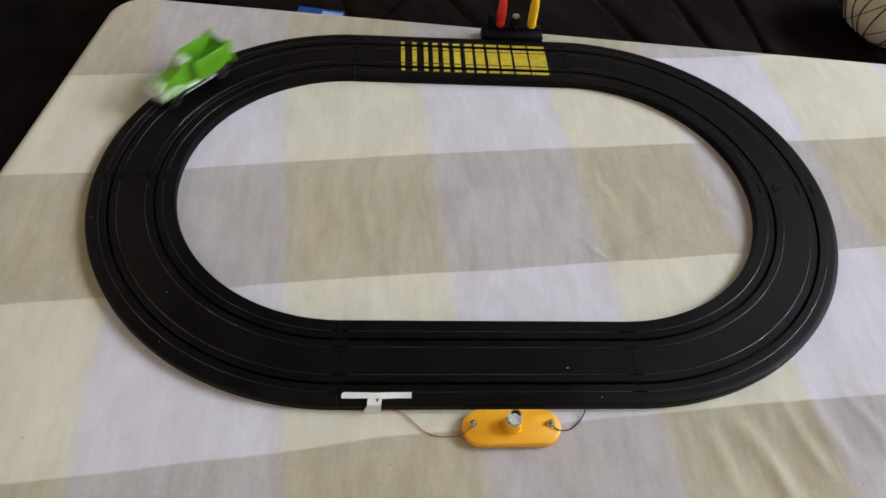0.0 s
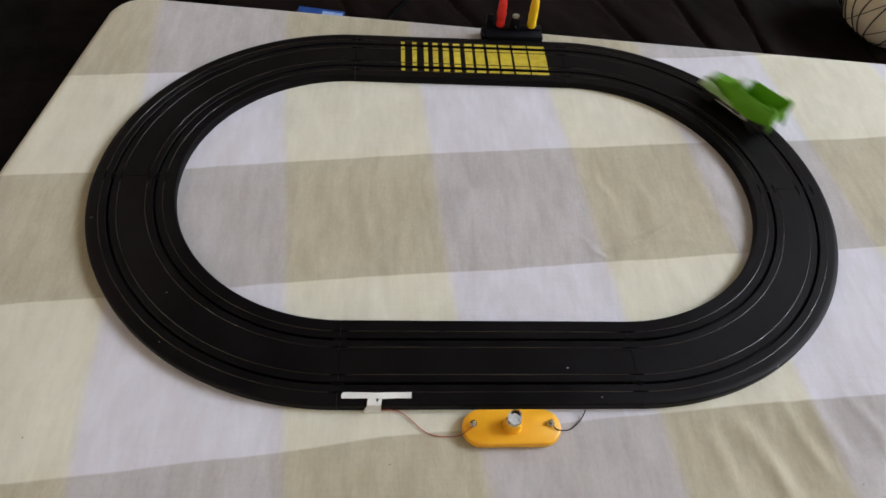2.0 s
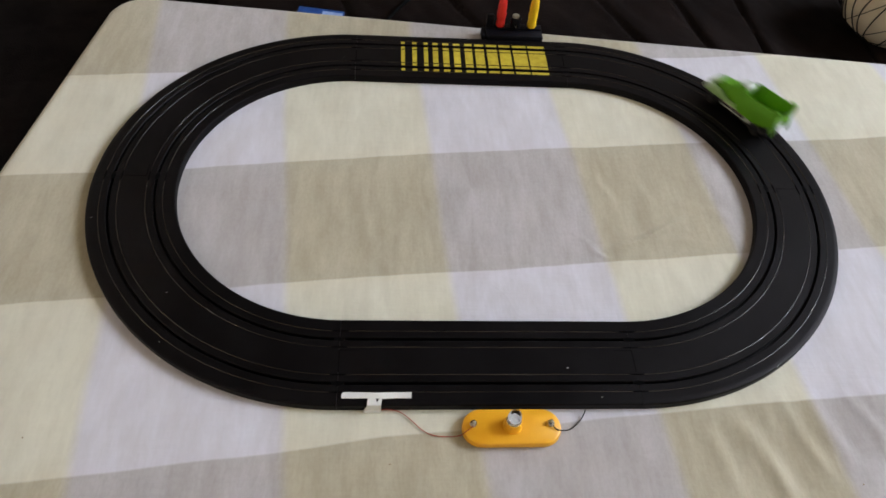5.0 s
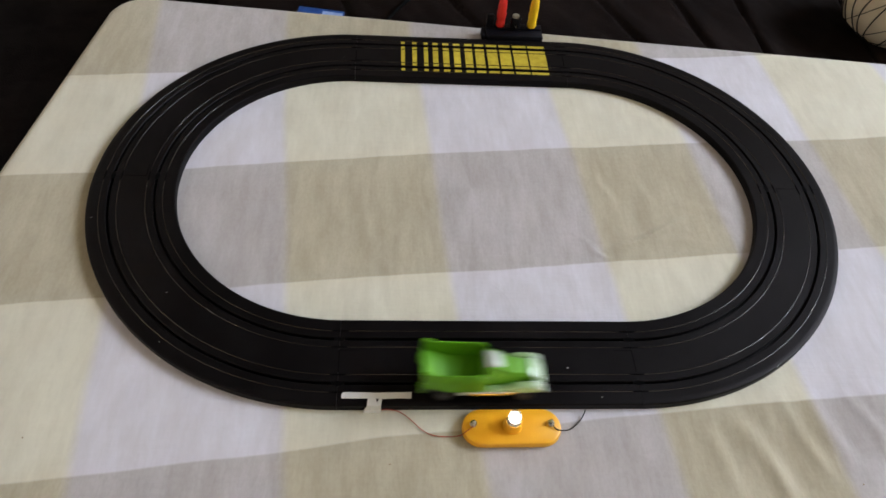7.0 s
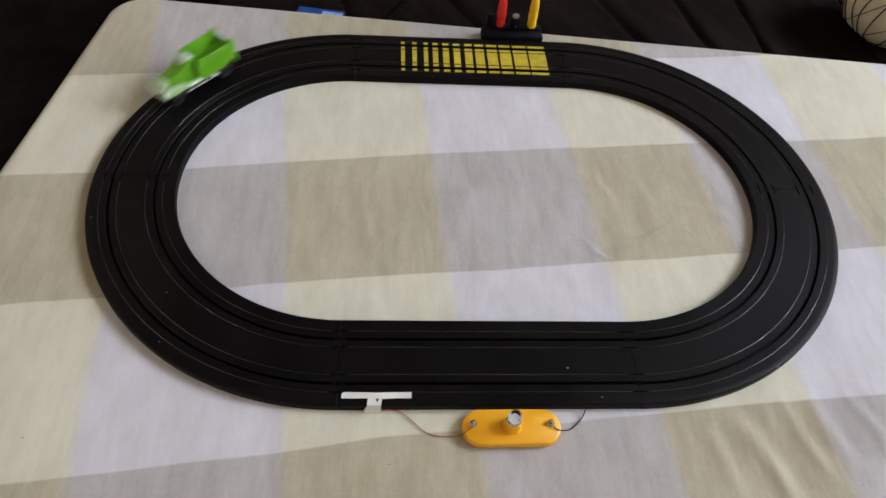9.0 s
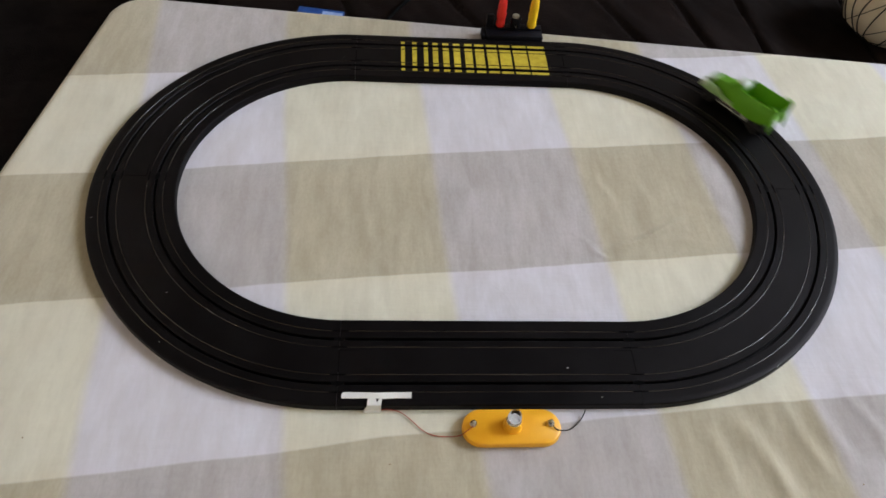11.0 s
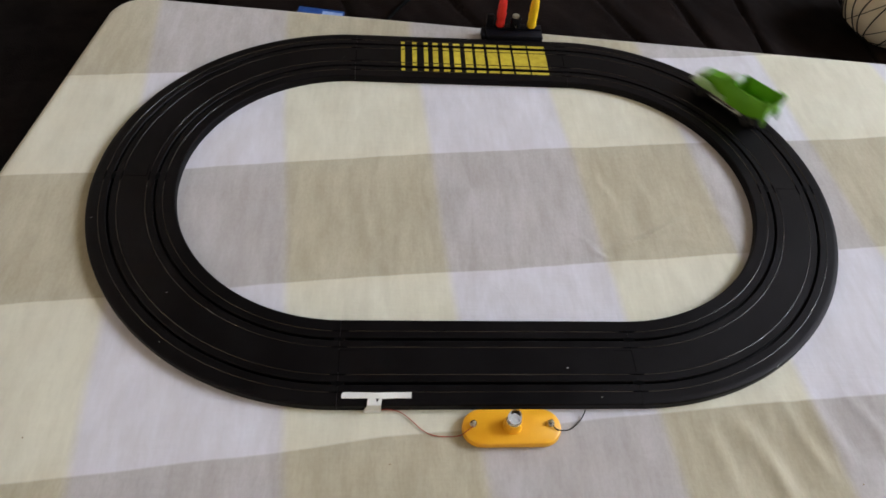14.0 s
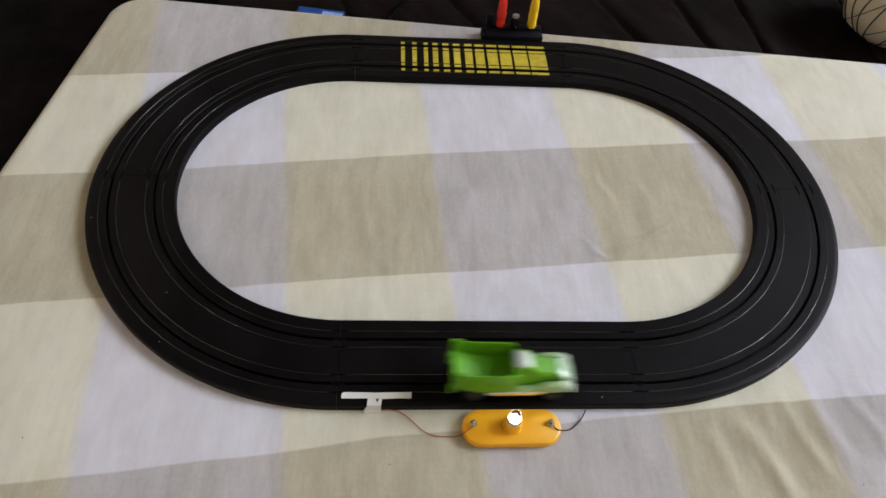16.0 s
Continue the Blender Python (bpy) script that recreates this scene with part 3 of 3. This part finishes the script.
def power_block():
    t = base("power_terminal", "black plastic power terminal clipped behind the track", "terminal", pose(0.0635, 0.2282, 0))
    part("housing", box(bmesh.new(), -0.0325, 0.0, 0.0, 0.0325, 0.022, 0.0118, 0.0014), BLOCK, t)
    part("ridge", box(bmesh.new(), -0.0315, 0.0125, 0.0110, 0.0315, 0.0215, 0.0142, 0.0010), BLOCK, t)
    z = 0.0142
    for x, mat, nm, lab in ((-0.0160, RED_PLUG, "red_plug", "red plug with a lead"), (0.0200, YELLOW_PLUG, "yellow_plug", "yellow plug with a lead")):
        p = part(nm, lathe(bmesh.new(), [(0.0030, z), (0.0048, z + 0.0002), (0.0054, z + 0.002), (0.0052, z + 0.006), (0.0046, z + 0.0075), (0.0050, z + 0.010), (0.0055, z + 0.016), (0.0048, z + 0.019), (0.0052, z + 0.024), (0.0042, z + 0.034), (0.0026, z + 0.040)], 20, (x, 0.0165, 0)), mat, t, lab)
        k = 1 if x > 0 else -1
        part("lead", tube(bmesh.new(), [(x, 0.0165, z + 0.038), (x + 0.001 * k, 0.022, z + 0.055), (x + 0.003 * k, 0.07, 0.10), (x + 0.006 * k, 0.28, 0.05), (x + 0.01 * k, 0.50, -0.10), (x + 0.01 * k, 0.66, -0.24), (x + 0.01 * k, 0.80, -0.295)], 0.0024, 10), mat, p)
    k = part("socket_post", lathe(bmesh.new(), [(0.0064, z), (0.0064, z + 0.003), (0.0060, z + 0.004), (0.0062, z + 0.009), (0.0054, z + 0.0112), (0.0, z + 0.0116)], 20, (0.0016, 0.0165, 0)), BLOCK, t)
    part("cap", lathe(bmesh.new(), [(0.0042, z + 0.0112), (0.0042, z + 0.0128), (0.0032, z + 0.0136), (0.0, z + 0.0136)], 16, (0.0010, 0.0178, 0)), GREY_TOP, k, "worn greenish-grey cap")
    part("screw_head", lathe(bmesh.new(), [(0.0011, 0.0), (0.0011, 0.0006), (0.0, 0.0008)], 10, (0.0016, 0.0104, z + 0.0030), Matrix.Rotation(radians(90), 4, 'X')), STEEL, k, "small steel screw head")
    part("clip", box(bmesh.new(), -0.037, 0.002, 0.0, -0.0326, 0.020, 0.0100, 0.001), BLOCK, t)
    part("side_post", box(bmesh.new(), -0.0318, 0.0135, 0.0140, -0.0236, 0.0210, 0.0270, 0.0010), BLOCK, t)


power_block()


# ---------- behind the table ----------
def couch():
    t = base("couch", "low couch covered in dark brown creased leather", "couch", pose(0.62, 0.98, FLOOR_Z))
    part("base_frame", box(bmesh.new(), -1.0, -0.42, 0.0, 1.0, 0.42, 0.30, 0.03), THROW, t)
    bm = bmesh.new()
    nx, ny = 460, 70
    rows = []
    for j in range(ny + 1):
        row = []
        for i in range(nx + 1):
            x, y = -1.02 + 2.04 * i / nx, -0.45 + 0.88 * j / ny
            z = 0.44
            # seams that run back across the seat, with puckered edges
            for sx, lean in ((-0.75, -0.3), (-0.50, -0.53), (-0.207, -0.41), (-0.082, -0.21), (0.029, -0.05), (0.26, 0.05), (0.50, 0.1), (0.78, 0.1)):
                d = x - sx - lean * (y + 0.3) - 0.010 * noise.noise((sx * 7, y * 5, 0.0))
                z -= 0.009 * gauss(d, 0.0055) - 0.005 * gauss(d - 0.022, 0.022)
            z += 0.013 * noise.noise((x * 4.5, y * 3.0, 2.0)) + 0.008 * noise.noise((x * 11 + y * 6, y * 7, 4.0)) + 0.003 * noise.noise((x * 34 + y * 20, y * 16, 6.0))
            edge = min((y + 0.45) / 0.06, 1.0)
            z -= 0.10 * (1 - math.sqrt(max(0.0, 1 - (1 - edge) ** 2)))
            row.append(bm.verts.new((x, y, z)))
        rows.append(row)
    for a, b in zip(rows, rows[1:]):
        for i in range(nx):
            bm.faces.new((a[i], a[i + 1], b[i + 1], b[i]))
    # a solid underside
    low = [bm.verts.new((v.co.x, v.co.y, 0.29)) for v in rows[0]]
    for i in range(nx):
        bm.faces.new((low[i], low[i + 1], rows[0][i + 1], rows[0][i]))
    part("seat", bm, THROW, t, angle=80)
    part("backrest", box(bmesh.new(), -1.0, 0.43, 0.0, 1.0, 0.66, 0.82, 0.06, 4), THROW, t)


couch()


def cushion():
    t = base("round_cushion", "cream round cushion with thin black branching lines", "cushion", pose(0.924, 0.758, -0.312))
    rings = [(0.0, 0.0), (0.06, 0.004), (0.095, 0.03), (0.112, 0.075), (0.105, 0.125), (0.075, 0.165), (0.035, 0.182), (0.0, 0.185)]
    part("pad", lathe(bmesh.new(), rings, 40), CREAM, t)
    for k in range(26):
        a = 2 * math.pi * k / 26 + 0.05 * math.sin(k * 2.3)
        pts = []
        for j, (r, z) in enumerate(rings[1:7]):
            b = a + 0.10 * math.sin(j * 1.3 + k)
            pts.append(((r + 0.0006) * math.cos(b), (r + 0.0006) * math.sin(b), z + 0.0006))
        part("printed_line", tube(bmesh.new(), pts, 0.0013, 5), INK, t)
    for k in range(15):
        a = 2 * math.pi * k / 15 + 0.06 * math.sin(k * 1.7)
        pts = []
        for j, (r, z) in enumerate(rings[1:7]):
            b = a + 0.34 * j + 0.06 * math.sin(j * 1.9 + k * 1.3)
            pts.append(((r + 0.0006) * math.cos(b), (r + 0.0006) * math.sin(b), z + 0.0006))
        part("printed_line", tube(bmesh.new(), pts, 0.0008, 5), INK, t)


cushion()


wire("black_cable", [(-0.027, 0.813, -0.302), (-0.041, 0.796, -0.302), (-0.059, 0.768, -0.302), (-0.076, 0.739, -0.304), (-0.099, 0.692, -0.310)], 0.0034, BLACK_WIRE, "black cable lying on the dark couch")


def crumbs():
    for i, (x, y) in enumerate(((-0.0753, -0.2697), (0.2649, -0.2887), (-0.3279, -0.2478))):
        bm = bmesh.new()
        bmesh.ops.create_icosphere(bm, subdivisions=1, radius=0.0008, matrix=pose(x, y, 0.0012, 20 * i, 0, 50 * i) @ Matrix.Diagonal((1.0, 0.7, 0.6, 1)))
        tagged(part("crumb", bm, CRUMB), "tiny brown crumb on the tablecloth", "crumb", "crumbs on the cloth")


crumbs()


def packet():
    t = base("blue_packet", "blue and white printed card packet on the couch", "packet", pose(-0.206, 0.731, -0.305, 0, 0, -9))
    part("card", box(bmesh.new(), -0.043, -0.040, 0.0, 0.043, 0.013, 0.010, 0.0015), BLUE, t)
    part("white_strip", box(bmesh.new(), 0.004, -0.038, 0.0096, 0.042, 0.005, 0.0106), PALE_BLUE, t)


packet()


# ---------- the slot car ----------
def ring_box(x, hb, ht, zb, zt, r=0.0012):
    """A six-sided cross-section of the body at x."""
    return [Vector((x, -hb, zb)), Vector((x, hb, zb)), Vector((x, ht, zt - r)), Vector((x, ht - r, zt)), Vector((x, -ht + r, zt)), Vector((x, -ht, zt - r))]




def slot_car():
    t = base("slot_car", "lime green toy pickup with white roof and chrome side pipes", "slot car")
    part("chassis", loft(bmesh.new(), [ring_box(x * MM, w * MM, w * MM, 2.5 * MM, z * MM) for x, w, z in ((-39, 8, 9), (-36, 9, 16), (0, 9, 16), (6, 8, 13), (34, 7, 13), (42, 6.5, 9))]), CHASSIS, t)
    part("guide_pin", box(bmesh.new(), 0.026, -0.0007, -0.0030, 0.031, 0.0007, 0.004, 0.0003, 1), CHASSIS, t)
    # bed: outer skin and a hollow that slopes up to the rear rim
    bm = bmesh.new()
    out = [(-43.0, 13.2, 14.2, 20, 36.5), (-40, 14.2, 14.8, 17.5, 36.2), (-24, 14.6, 14.8, 12.5, 35.2), (-8, 14.6, 14.6, 12.5, 34.8), (1, 14.4, 14.0, 12.5, 35.4), (4, 14.2, 13.0, 12.5, 33.0)]
    wall = 1.5
    rows = []
    for x, hb, ht, zb, zt in out:
        zf = {-43.0: 31.0, -40: 26.0, -24: 18.5, -8: 18.0, 1: 18.0, 4: 33.0}[x]
        i = ht - wall
        ztt = zt
        rows.append([Vector((x, s * a, z)) * MM for s, a, z in ((-1, hb, zb), (-1, ht + 0.2, (zb + zt) / 2), (-1, ht, zt - 0.6), (-1, ht - 0.5, zt), (-1, i + 0.3, zt), (-1, i, min(zt - 0.5, ztt)), (-1, i - 0.4, min(zf, zt - 0.8)),
                                                               (1, i - 0.4, min(zf, zt - 0.8)), (1, i, min(zt - 0.5, ztt)), (1, i + 0.3, zt), (1, ht - 0.5, zt), (1, ht, zt - 0.6), (1, ht + 0.2, (zb + zt) / 2), (1, hb, zb))])
    loft(bm, rows)
    part("bed", bm, GREEN, t, angle=40)
    for s in (-1, 1):
        part("corner_post", box(bmesh.new(), -0.0432, s * 0.0138 - 0.0014, 0.030, -0.0365, s * 0.0138 + 0.0014, 0.0388, 0.0006, 1), GREEN, t)
    # cab, hood and nose
    bm = loft(bmesh.new(), [[Vector((x, s * a, z)) * MM for s, a, z in ((-1, w0, zb), (-1, w1, zs), (-1, w2, zt - 0.8), (-1, w2 - 0.8, zt), (1, w2 - 0.8, zt), (1, w2, zt - 0.8), (1, w1, zs), (1, w0, zb))]
                            for x, w0, w1, w2, zb, zs, zt in ((2.0, 13.6, 13.2, 9.6, 12.5, 28, 34.6), (4.0, 10.4, 10.0, 8.8, 12.5, 27, 35.4), (6, 9.4, 9.0, 8.2, 12.5, 27, 35.6), (12, 9.0, 8.6, 7.8, 12.5, 25.5, 34.8), (17.5, 8.8, 8.2, 7.4, 12.5, 24.0, 29.0), (20, 8.6, 8.0, 7.2, 12.5, 23.6, 27.6), (34, 8.2, 7.6, 6.6, 12.5, 21.0, 25.0), (42.5, 8.0, 7.2, 5.8, 12, 18, 20.5), (44.4, 7.6, 6.8, 5.2, 12, 16.5, 18.2))])
    part("cab", bm, GREEN, t, angle=30)
    bm = loft(bmesh.new(), [[Vector((x, y, z + dz)) * MM for y, dz in ((-w - 0.6, -2.2), (w + 0.6, -2.2), (w + 0.2, -0.4), (w - 1.4, 0.9), (w - 3.4, 1.5), (-w + 3.4, 1.5), (-w + 1.4, 0.9), (-w - 0.2, -0.4))] for x, w, z in ((1.6, 6.6, 34.4), (3.4, 7.4, 35.6), (11.2, 7.1, 34.9), (13.2, 6.6, 32.8), (15.0, 5.9, 30.4))])
    part("roof_panel", bm, ROOF, t, "glossy greyish-white cab roof", angle=50)
    part("cowl", box(bmesh.new(), 0.0185, -0.0068, 0.0262, 0.0225, 0.0068, 0.0282, 0.0008, 2), GREEN, t)
    for s in (-1, 1):
        # step beside the cab, then the pontoon fender over the front wheel, apart from the hood
        rows = []
        for k in range(17):
            x = 1.5 + 42.5 * k / 16
            rise = max(0.0, min(1.0, (x - 14) / 14))
            fall = max(0.0, (x - 36) / 8)
            z = 15.4 + 5.4 * rise * rise * (3 - 2 * rise) - 3.4 * fall * fall
            w = 14.4 + 0.5 * rise - 0.8 * fall
            rows.append([Vector((x, s * y, zz)) * MM for y, zz in ((8.4, 12.5), (w, 12.5), (w + 0.3, z - 2.2), (w - 0.5, z - 0.7), (w - 1.8, z), (10.6, z), (9.2, z - 1.6))])
        part("front_fender", loft(bmesh.new(), rows), PALE_GREEN, t, "pale green pontoon fender", angle=40)
        rows = [[Vector((x, s * y, z)) * MM for y, z in ((w, zz - 2.0), (w + 1.5, zz - 0.5), (w + 1.3, zz + 1.2), (w, zz + 1.9), (w - 1.2, zz))] for x, w, zz in ((-12, 13.6, 10.4), (-10, 14.4, 10.6), (16, 14.4, 11.0), (22, 14.0, 12.0), (26, 13.0, 13.4))]
        part("side_pipe", loft(bmesh.new(), rows), CHROME, t, "chrome side pipe")
        part("running_board", box(bmesh.new(), -0.017, s * 0.0128 - 0.002, 0.0078, 0.019, s * 0.0128 + 0.002, 0.0102, 0.0006, 1), PALE, t, "white running board")
        part("headlight", lathe(bmesh.new(), [(2.4 * MM, 0), (2.4 * MM, 1.4 * MM), (1.7 * MM, 2.2 * MM), (0, 2.5 * MM)], 14, (0.0432, s * 0.0112, 0.0166), Matrix.Rotation(radians(90), 4, 'Y')), PALE, t, "white round headlight")
        part("fender_tip", loft(bmesh.new(), [[Vector((x, s * y, z + dz)) * MM for y, dz in ((8.2, 0.5), (13.4, 0.25), (14.9, -1.2), (15.2, -3.8), (8.2, -2.0))] for x, z in ((37.5, 21.0), (39.5, 20.4), (43, 18.6), (45.2, 17.0))]), NOSE_SHINE, t, "pale green fender tip, whitened with painted reflection")
        part("mud_flap", box(bmesh.new(), -0.0446, s * 0.0122 - 0.0020, 0.0105, -0.0415, s * 0.0122 + 0.0020, 0.0210, 0.0008, 2), GREEN, t)
    part("bumper", box(bmesh.new(), 0.0438, -0.0140, 0.0095, 0.0464, 0.0140, 0.0138, 0.0010), CHROME, t, "chrome front bumper")
    g = part("grille", box(bmesh.new(), 0.0436, -0.0080, 0.0140, 0.0456, 0.0080, 0.0186, 0.0008), CHROME, t, "white and chrome grille")
    for k in range(5):
        part("grille_bar", box(bmesh.new(), 0.0454, -0.0062 + k * 0.0027, 0.0146, 0.0461, -0.0050 + k * 0.0027, 0.0180), PALE, g)
    part("nose_panel", loft(bmesh.new(), [[Vector((x, y, z + dz)) * MM for y, dz in ((-w, -1.5), (w, -1.5), (w, 0.4), (w - 1.2, 1.1), (-w + 1.2, 1.1), (-w, 0.4))] for x, w, z in ((34.5, 6.9, 24.6), (37.5, 8.0, 23.2), (42.5, 8.8, 21.0), (45.0, 8.4, 18.6))]), NOSE_SHINE, t, "pale green nose panel, whitened with painted reflection")
    wheels = []
    for x, r in ((-27, 6.2), (32, 5.6)):
        for s in (-1, 1):
            w = base("wheel", "", "")
            w.parent = t
            w.location = (x * MM, s * 12.0 * MM, r * MM)
            turn = Matrix.Rotation(radians(90), 4, 'X')
            part("tyre", lathe(bmesh.new(), [(3.4 * MM, -2.6 * MM), (r * MM - 0.0006, -2.7 * MM), (r * MM, -2.1 * MM), (r * MM, 2.1 * MM), (r * MM - 0.0006, 2.7 * MM), (3.4 * MM, 2.6 * MM)], 26, m=turn), RUBBER, w, "black rubber tyre")
            rim = bmesh.new()
            lathe(rim, [(0, -2.4 * MM), (1.1 * MM, -2.6 * MM), (1.3 * MM, -1.6 * MM), (3.0 * MM, -1.6 * MM), (3.5 * MM, -2.65 * MM), (3.5 * MM, 2.65 * MM), (3.0 * MM, 1.6 * MM), (1.3 * MM, 1.6 * MM), (1.1 * MM, 2.6 * MM), (0, 2.4 * MM)], 20, m=turn)
            for k in range(5):
                a = 2 * math.pi * k / 5
                mm = turn @ Matrix.Rotation(a, 4, 'Z')
                b2 = bmesh.new()
                box(b2, 0.0008, -0.0005, -0.0022, 0.0032, 0.0005, 0.0022)
                for f in b2.faces:
                    rim.faces.new([rim.verts.new(mm @ v.co) for v in f.verts])
                b2.free()
            part("rim", rim, DARK_RIM, w, "dark metal wheel rim")
            wheels.append((w, r * MM))
    return t, wheels


CAR, WHEELS = slot_car()

# ---------- what moves ----------
SLOT_R = RC + LANE
LAP = 4 * HALF + 2 * math.pi * SLOT_R
GUIDE = 0.0285

# seconds into a lap, and the guide pin's length along the slot from the near straight's left end
LAPS = [(0.0, 1.3325 - LAP), (0.5, 1.6295 - LAP), (1.0, 0.1317), (1.5, 0.4394), (2.0, 0.7050), (2.5, 1.0025), (3.0, 1.3325)]
# seconds, and how far ahead of an even three-second lap the car is then
LEAD = [(0.0, 0.0), (3.0, 0.0), (3.5, -0.004), (4.0, -0.012), (5.2, -0.008), (6.5, 0.001), (7.0, 0.003), (7.5, 0.0), (8.5, -0.001), (9.0, -0.006),
        (10.2, -0.002), (11.5, 0.0), (12.0, -0.003), (12.5, 0.003), (13.0, 0.007), (13.5, 0.008), (14.0, 0.018), (14.5, 0.034), (15.0, 0.038), (15.5, 0.030), (16.0, 0.039)]


def smooth_table(rows, t):
    """A smooth curve through rows of (t, value)."""
    i = 0
    while i < len(rows) - 2 and t > rows[i + 1][0]:
        i += 1
    (t0, a), (t1, b) = rows[i], rows[i + 1]
    ta, pa = rows[i - 1] if i else (2 * t0 - t1, 2 * a - b)
    tb, pb = rows[i + 2] if i + 2 < len(rows) else (2 * t1 - t0, 2 * b - a)
    h = t1 - t0
    m0, m1 = (b - pa) / (t1 - ta) * h, (pb - a) / (tb - t0) * h
    u = (t - t0) / h
    return a * (1 + 2 * u) * (1 - u) ** 2 + m0 * u * (1 - u) ** 2 + b * u * u * (3 - 2 * u) + m1 * u * u * (u - 1)


def travelled(t):
    q = t + smooth_table(LEAD, t)
    n = math.floor(q / 3.0)
    rows = [(a - 3.0, s - LAP) for a, s in LAPS[:-1]][-3:] + LAPS + [(a + 3.0, s + LAP) for a, s in LAPS[1:]][:3]
    return smooth_table(rows, q - 3.0 * n) + n * LAP


def car_pose(t):
    """The guide pin rides in the outer slot, the tail follows it and swings on the curves."""
    s = travelled(t)
    p, _ = oval_point(s, SLOT_R)
    q, _ = oval_point(s - TAIL, SLOT_R)
    d = p - q
    swing = smooth_table(SWING, (t + smooth_table(LEAD, t)) % 3.0)
    m = Matrix.Translation((p.x, p.y, ZT + 0.0003)) @ Matrix.Rotation(math.atan2(d.y, d.x) + radians(swing), 4, 'Z')
    return m @ Matrix.Translation((-GUIDE, 0, 0))


TAIL = 0.060
# seconds into a lap, and how far the tail has slid outwards, in degrees
SWING = [(0.0, 0.0), (0.5, 0.0), (1.0, 0.0), (1.25, 2.0), (1.4, -1.0), (1.5, 0.0), (1.6, 3.0), (1.7, 1.0), (1.8, -1.5), (2.0, 2.0), (2.1, 2.5), (2.3, -1.0), (2.6, 0.0), (3.0, 0.0)]


def glow_coil(r, h, glow, label):
    """A short coil that always glows: hidden in the opaque bead, or raised into the bulb."""
    rings = [(0.0, 0.0), (0.7 * r, 0.0)]
    for k in range(9):
        rings.append((r * (1.0 if k % 2 else 0.86), h * (0.06 + 0.11 * k)))
    rings += [(0.7 * r, h), (0.0, h)]
    ob = part("glow_coil", lathe(bmesh.new(), rings, 18), glow, BULB, label)
    ob.location = (0.0, 0.0, BULB_Z)
    return ob


# each glowing coil with its seconds into a lap and how far it stands out of the bead then
GLOW_COILS = [
    (glow_coil(0.0010, 0.0016, GLOW, "always-lit tungsten coil that rises from the bead to flash as the car reaches the tape"),
     [(0.0, 0.0), (0.81, 0.0), (0.86, 0.0068), (0.948, 0.0068), (0.985, 0.0), (3.0, 0.0)]),
    # second, wider glowing body, added to whiten the whole bulb
    (glow_coil(0.0024, 0.0017, SOFT_GLOW, "added always-lit body that rises from the bead to whiten the bulb as the car passes"),
     [(0.0, 0.0), (0.725, 0.0), (0.79, 0.0046), (1.005, 0.0046), (1.03, 0.0010), (1.05, 0.0004), (1.09, 0.0), (3.0, 0.0)])]


def lift(table, t):
    q = (t + smooth_table(LEAD, t)) % 3.0
    for (a, x), (b, y) in zip(table, table[1:]):
        if a <= q <= b:
            return x + (y - x) * (q - a) / (b - a)
    return 0.0


def motions():
    ticks = [k / 30 for k in range(0, 481)]
    walk(CAR, [(t, car_pose(t)) for t in ticks])
    for strip, table in GLOW_COILS:
        x, y, z = strip.location
        walk(strip, [(t, pose(x, y, z + lift(table, t))) for t in ticks])
    for w, r in WHEELS:
        x, y, z = w.location
        walk(w, [(t, pose(x, y, z) @ Matrix.Rotation(radians(80 * i), 4, 'Y')) for i, t in enumerate(ticks)])


motions()
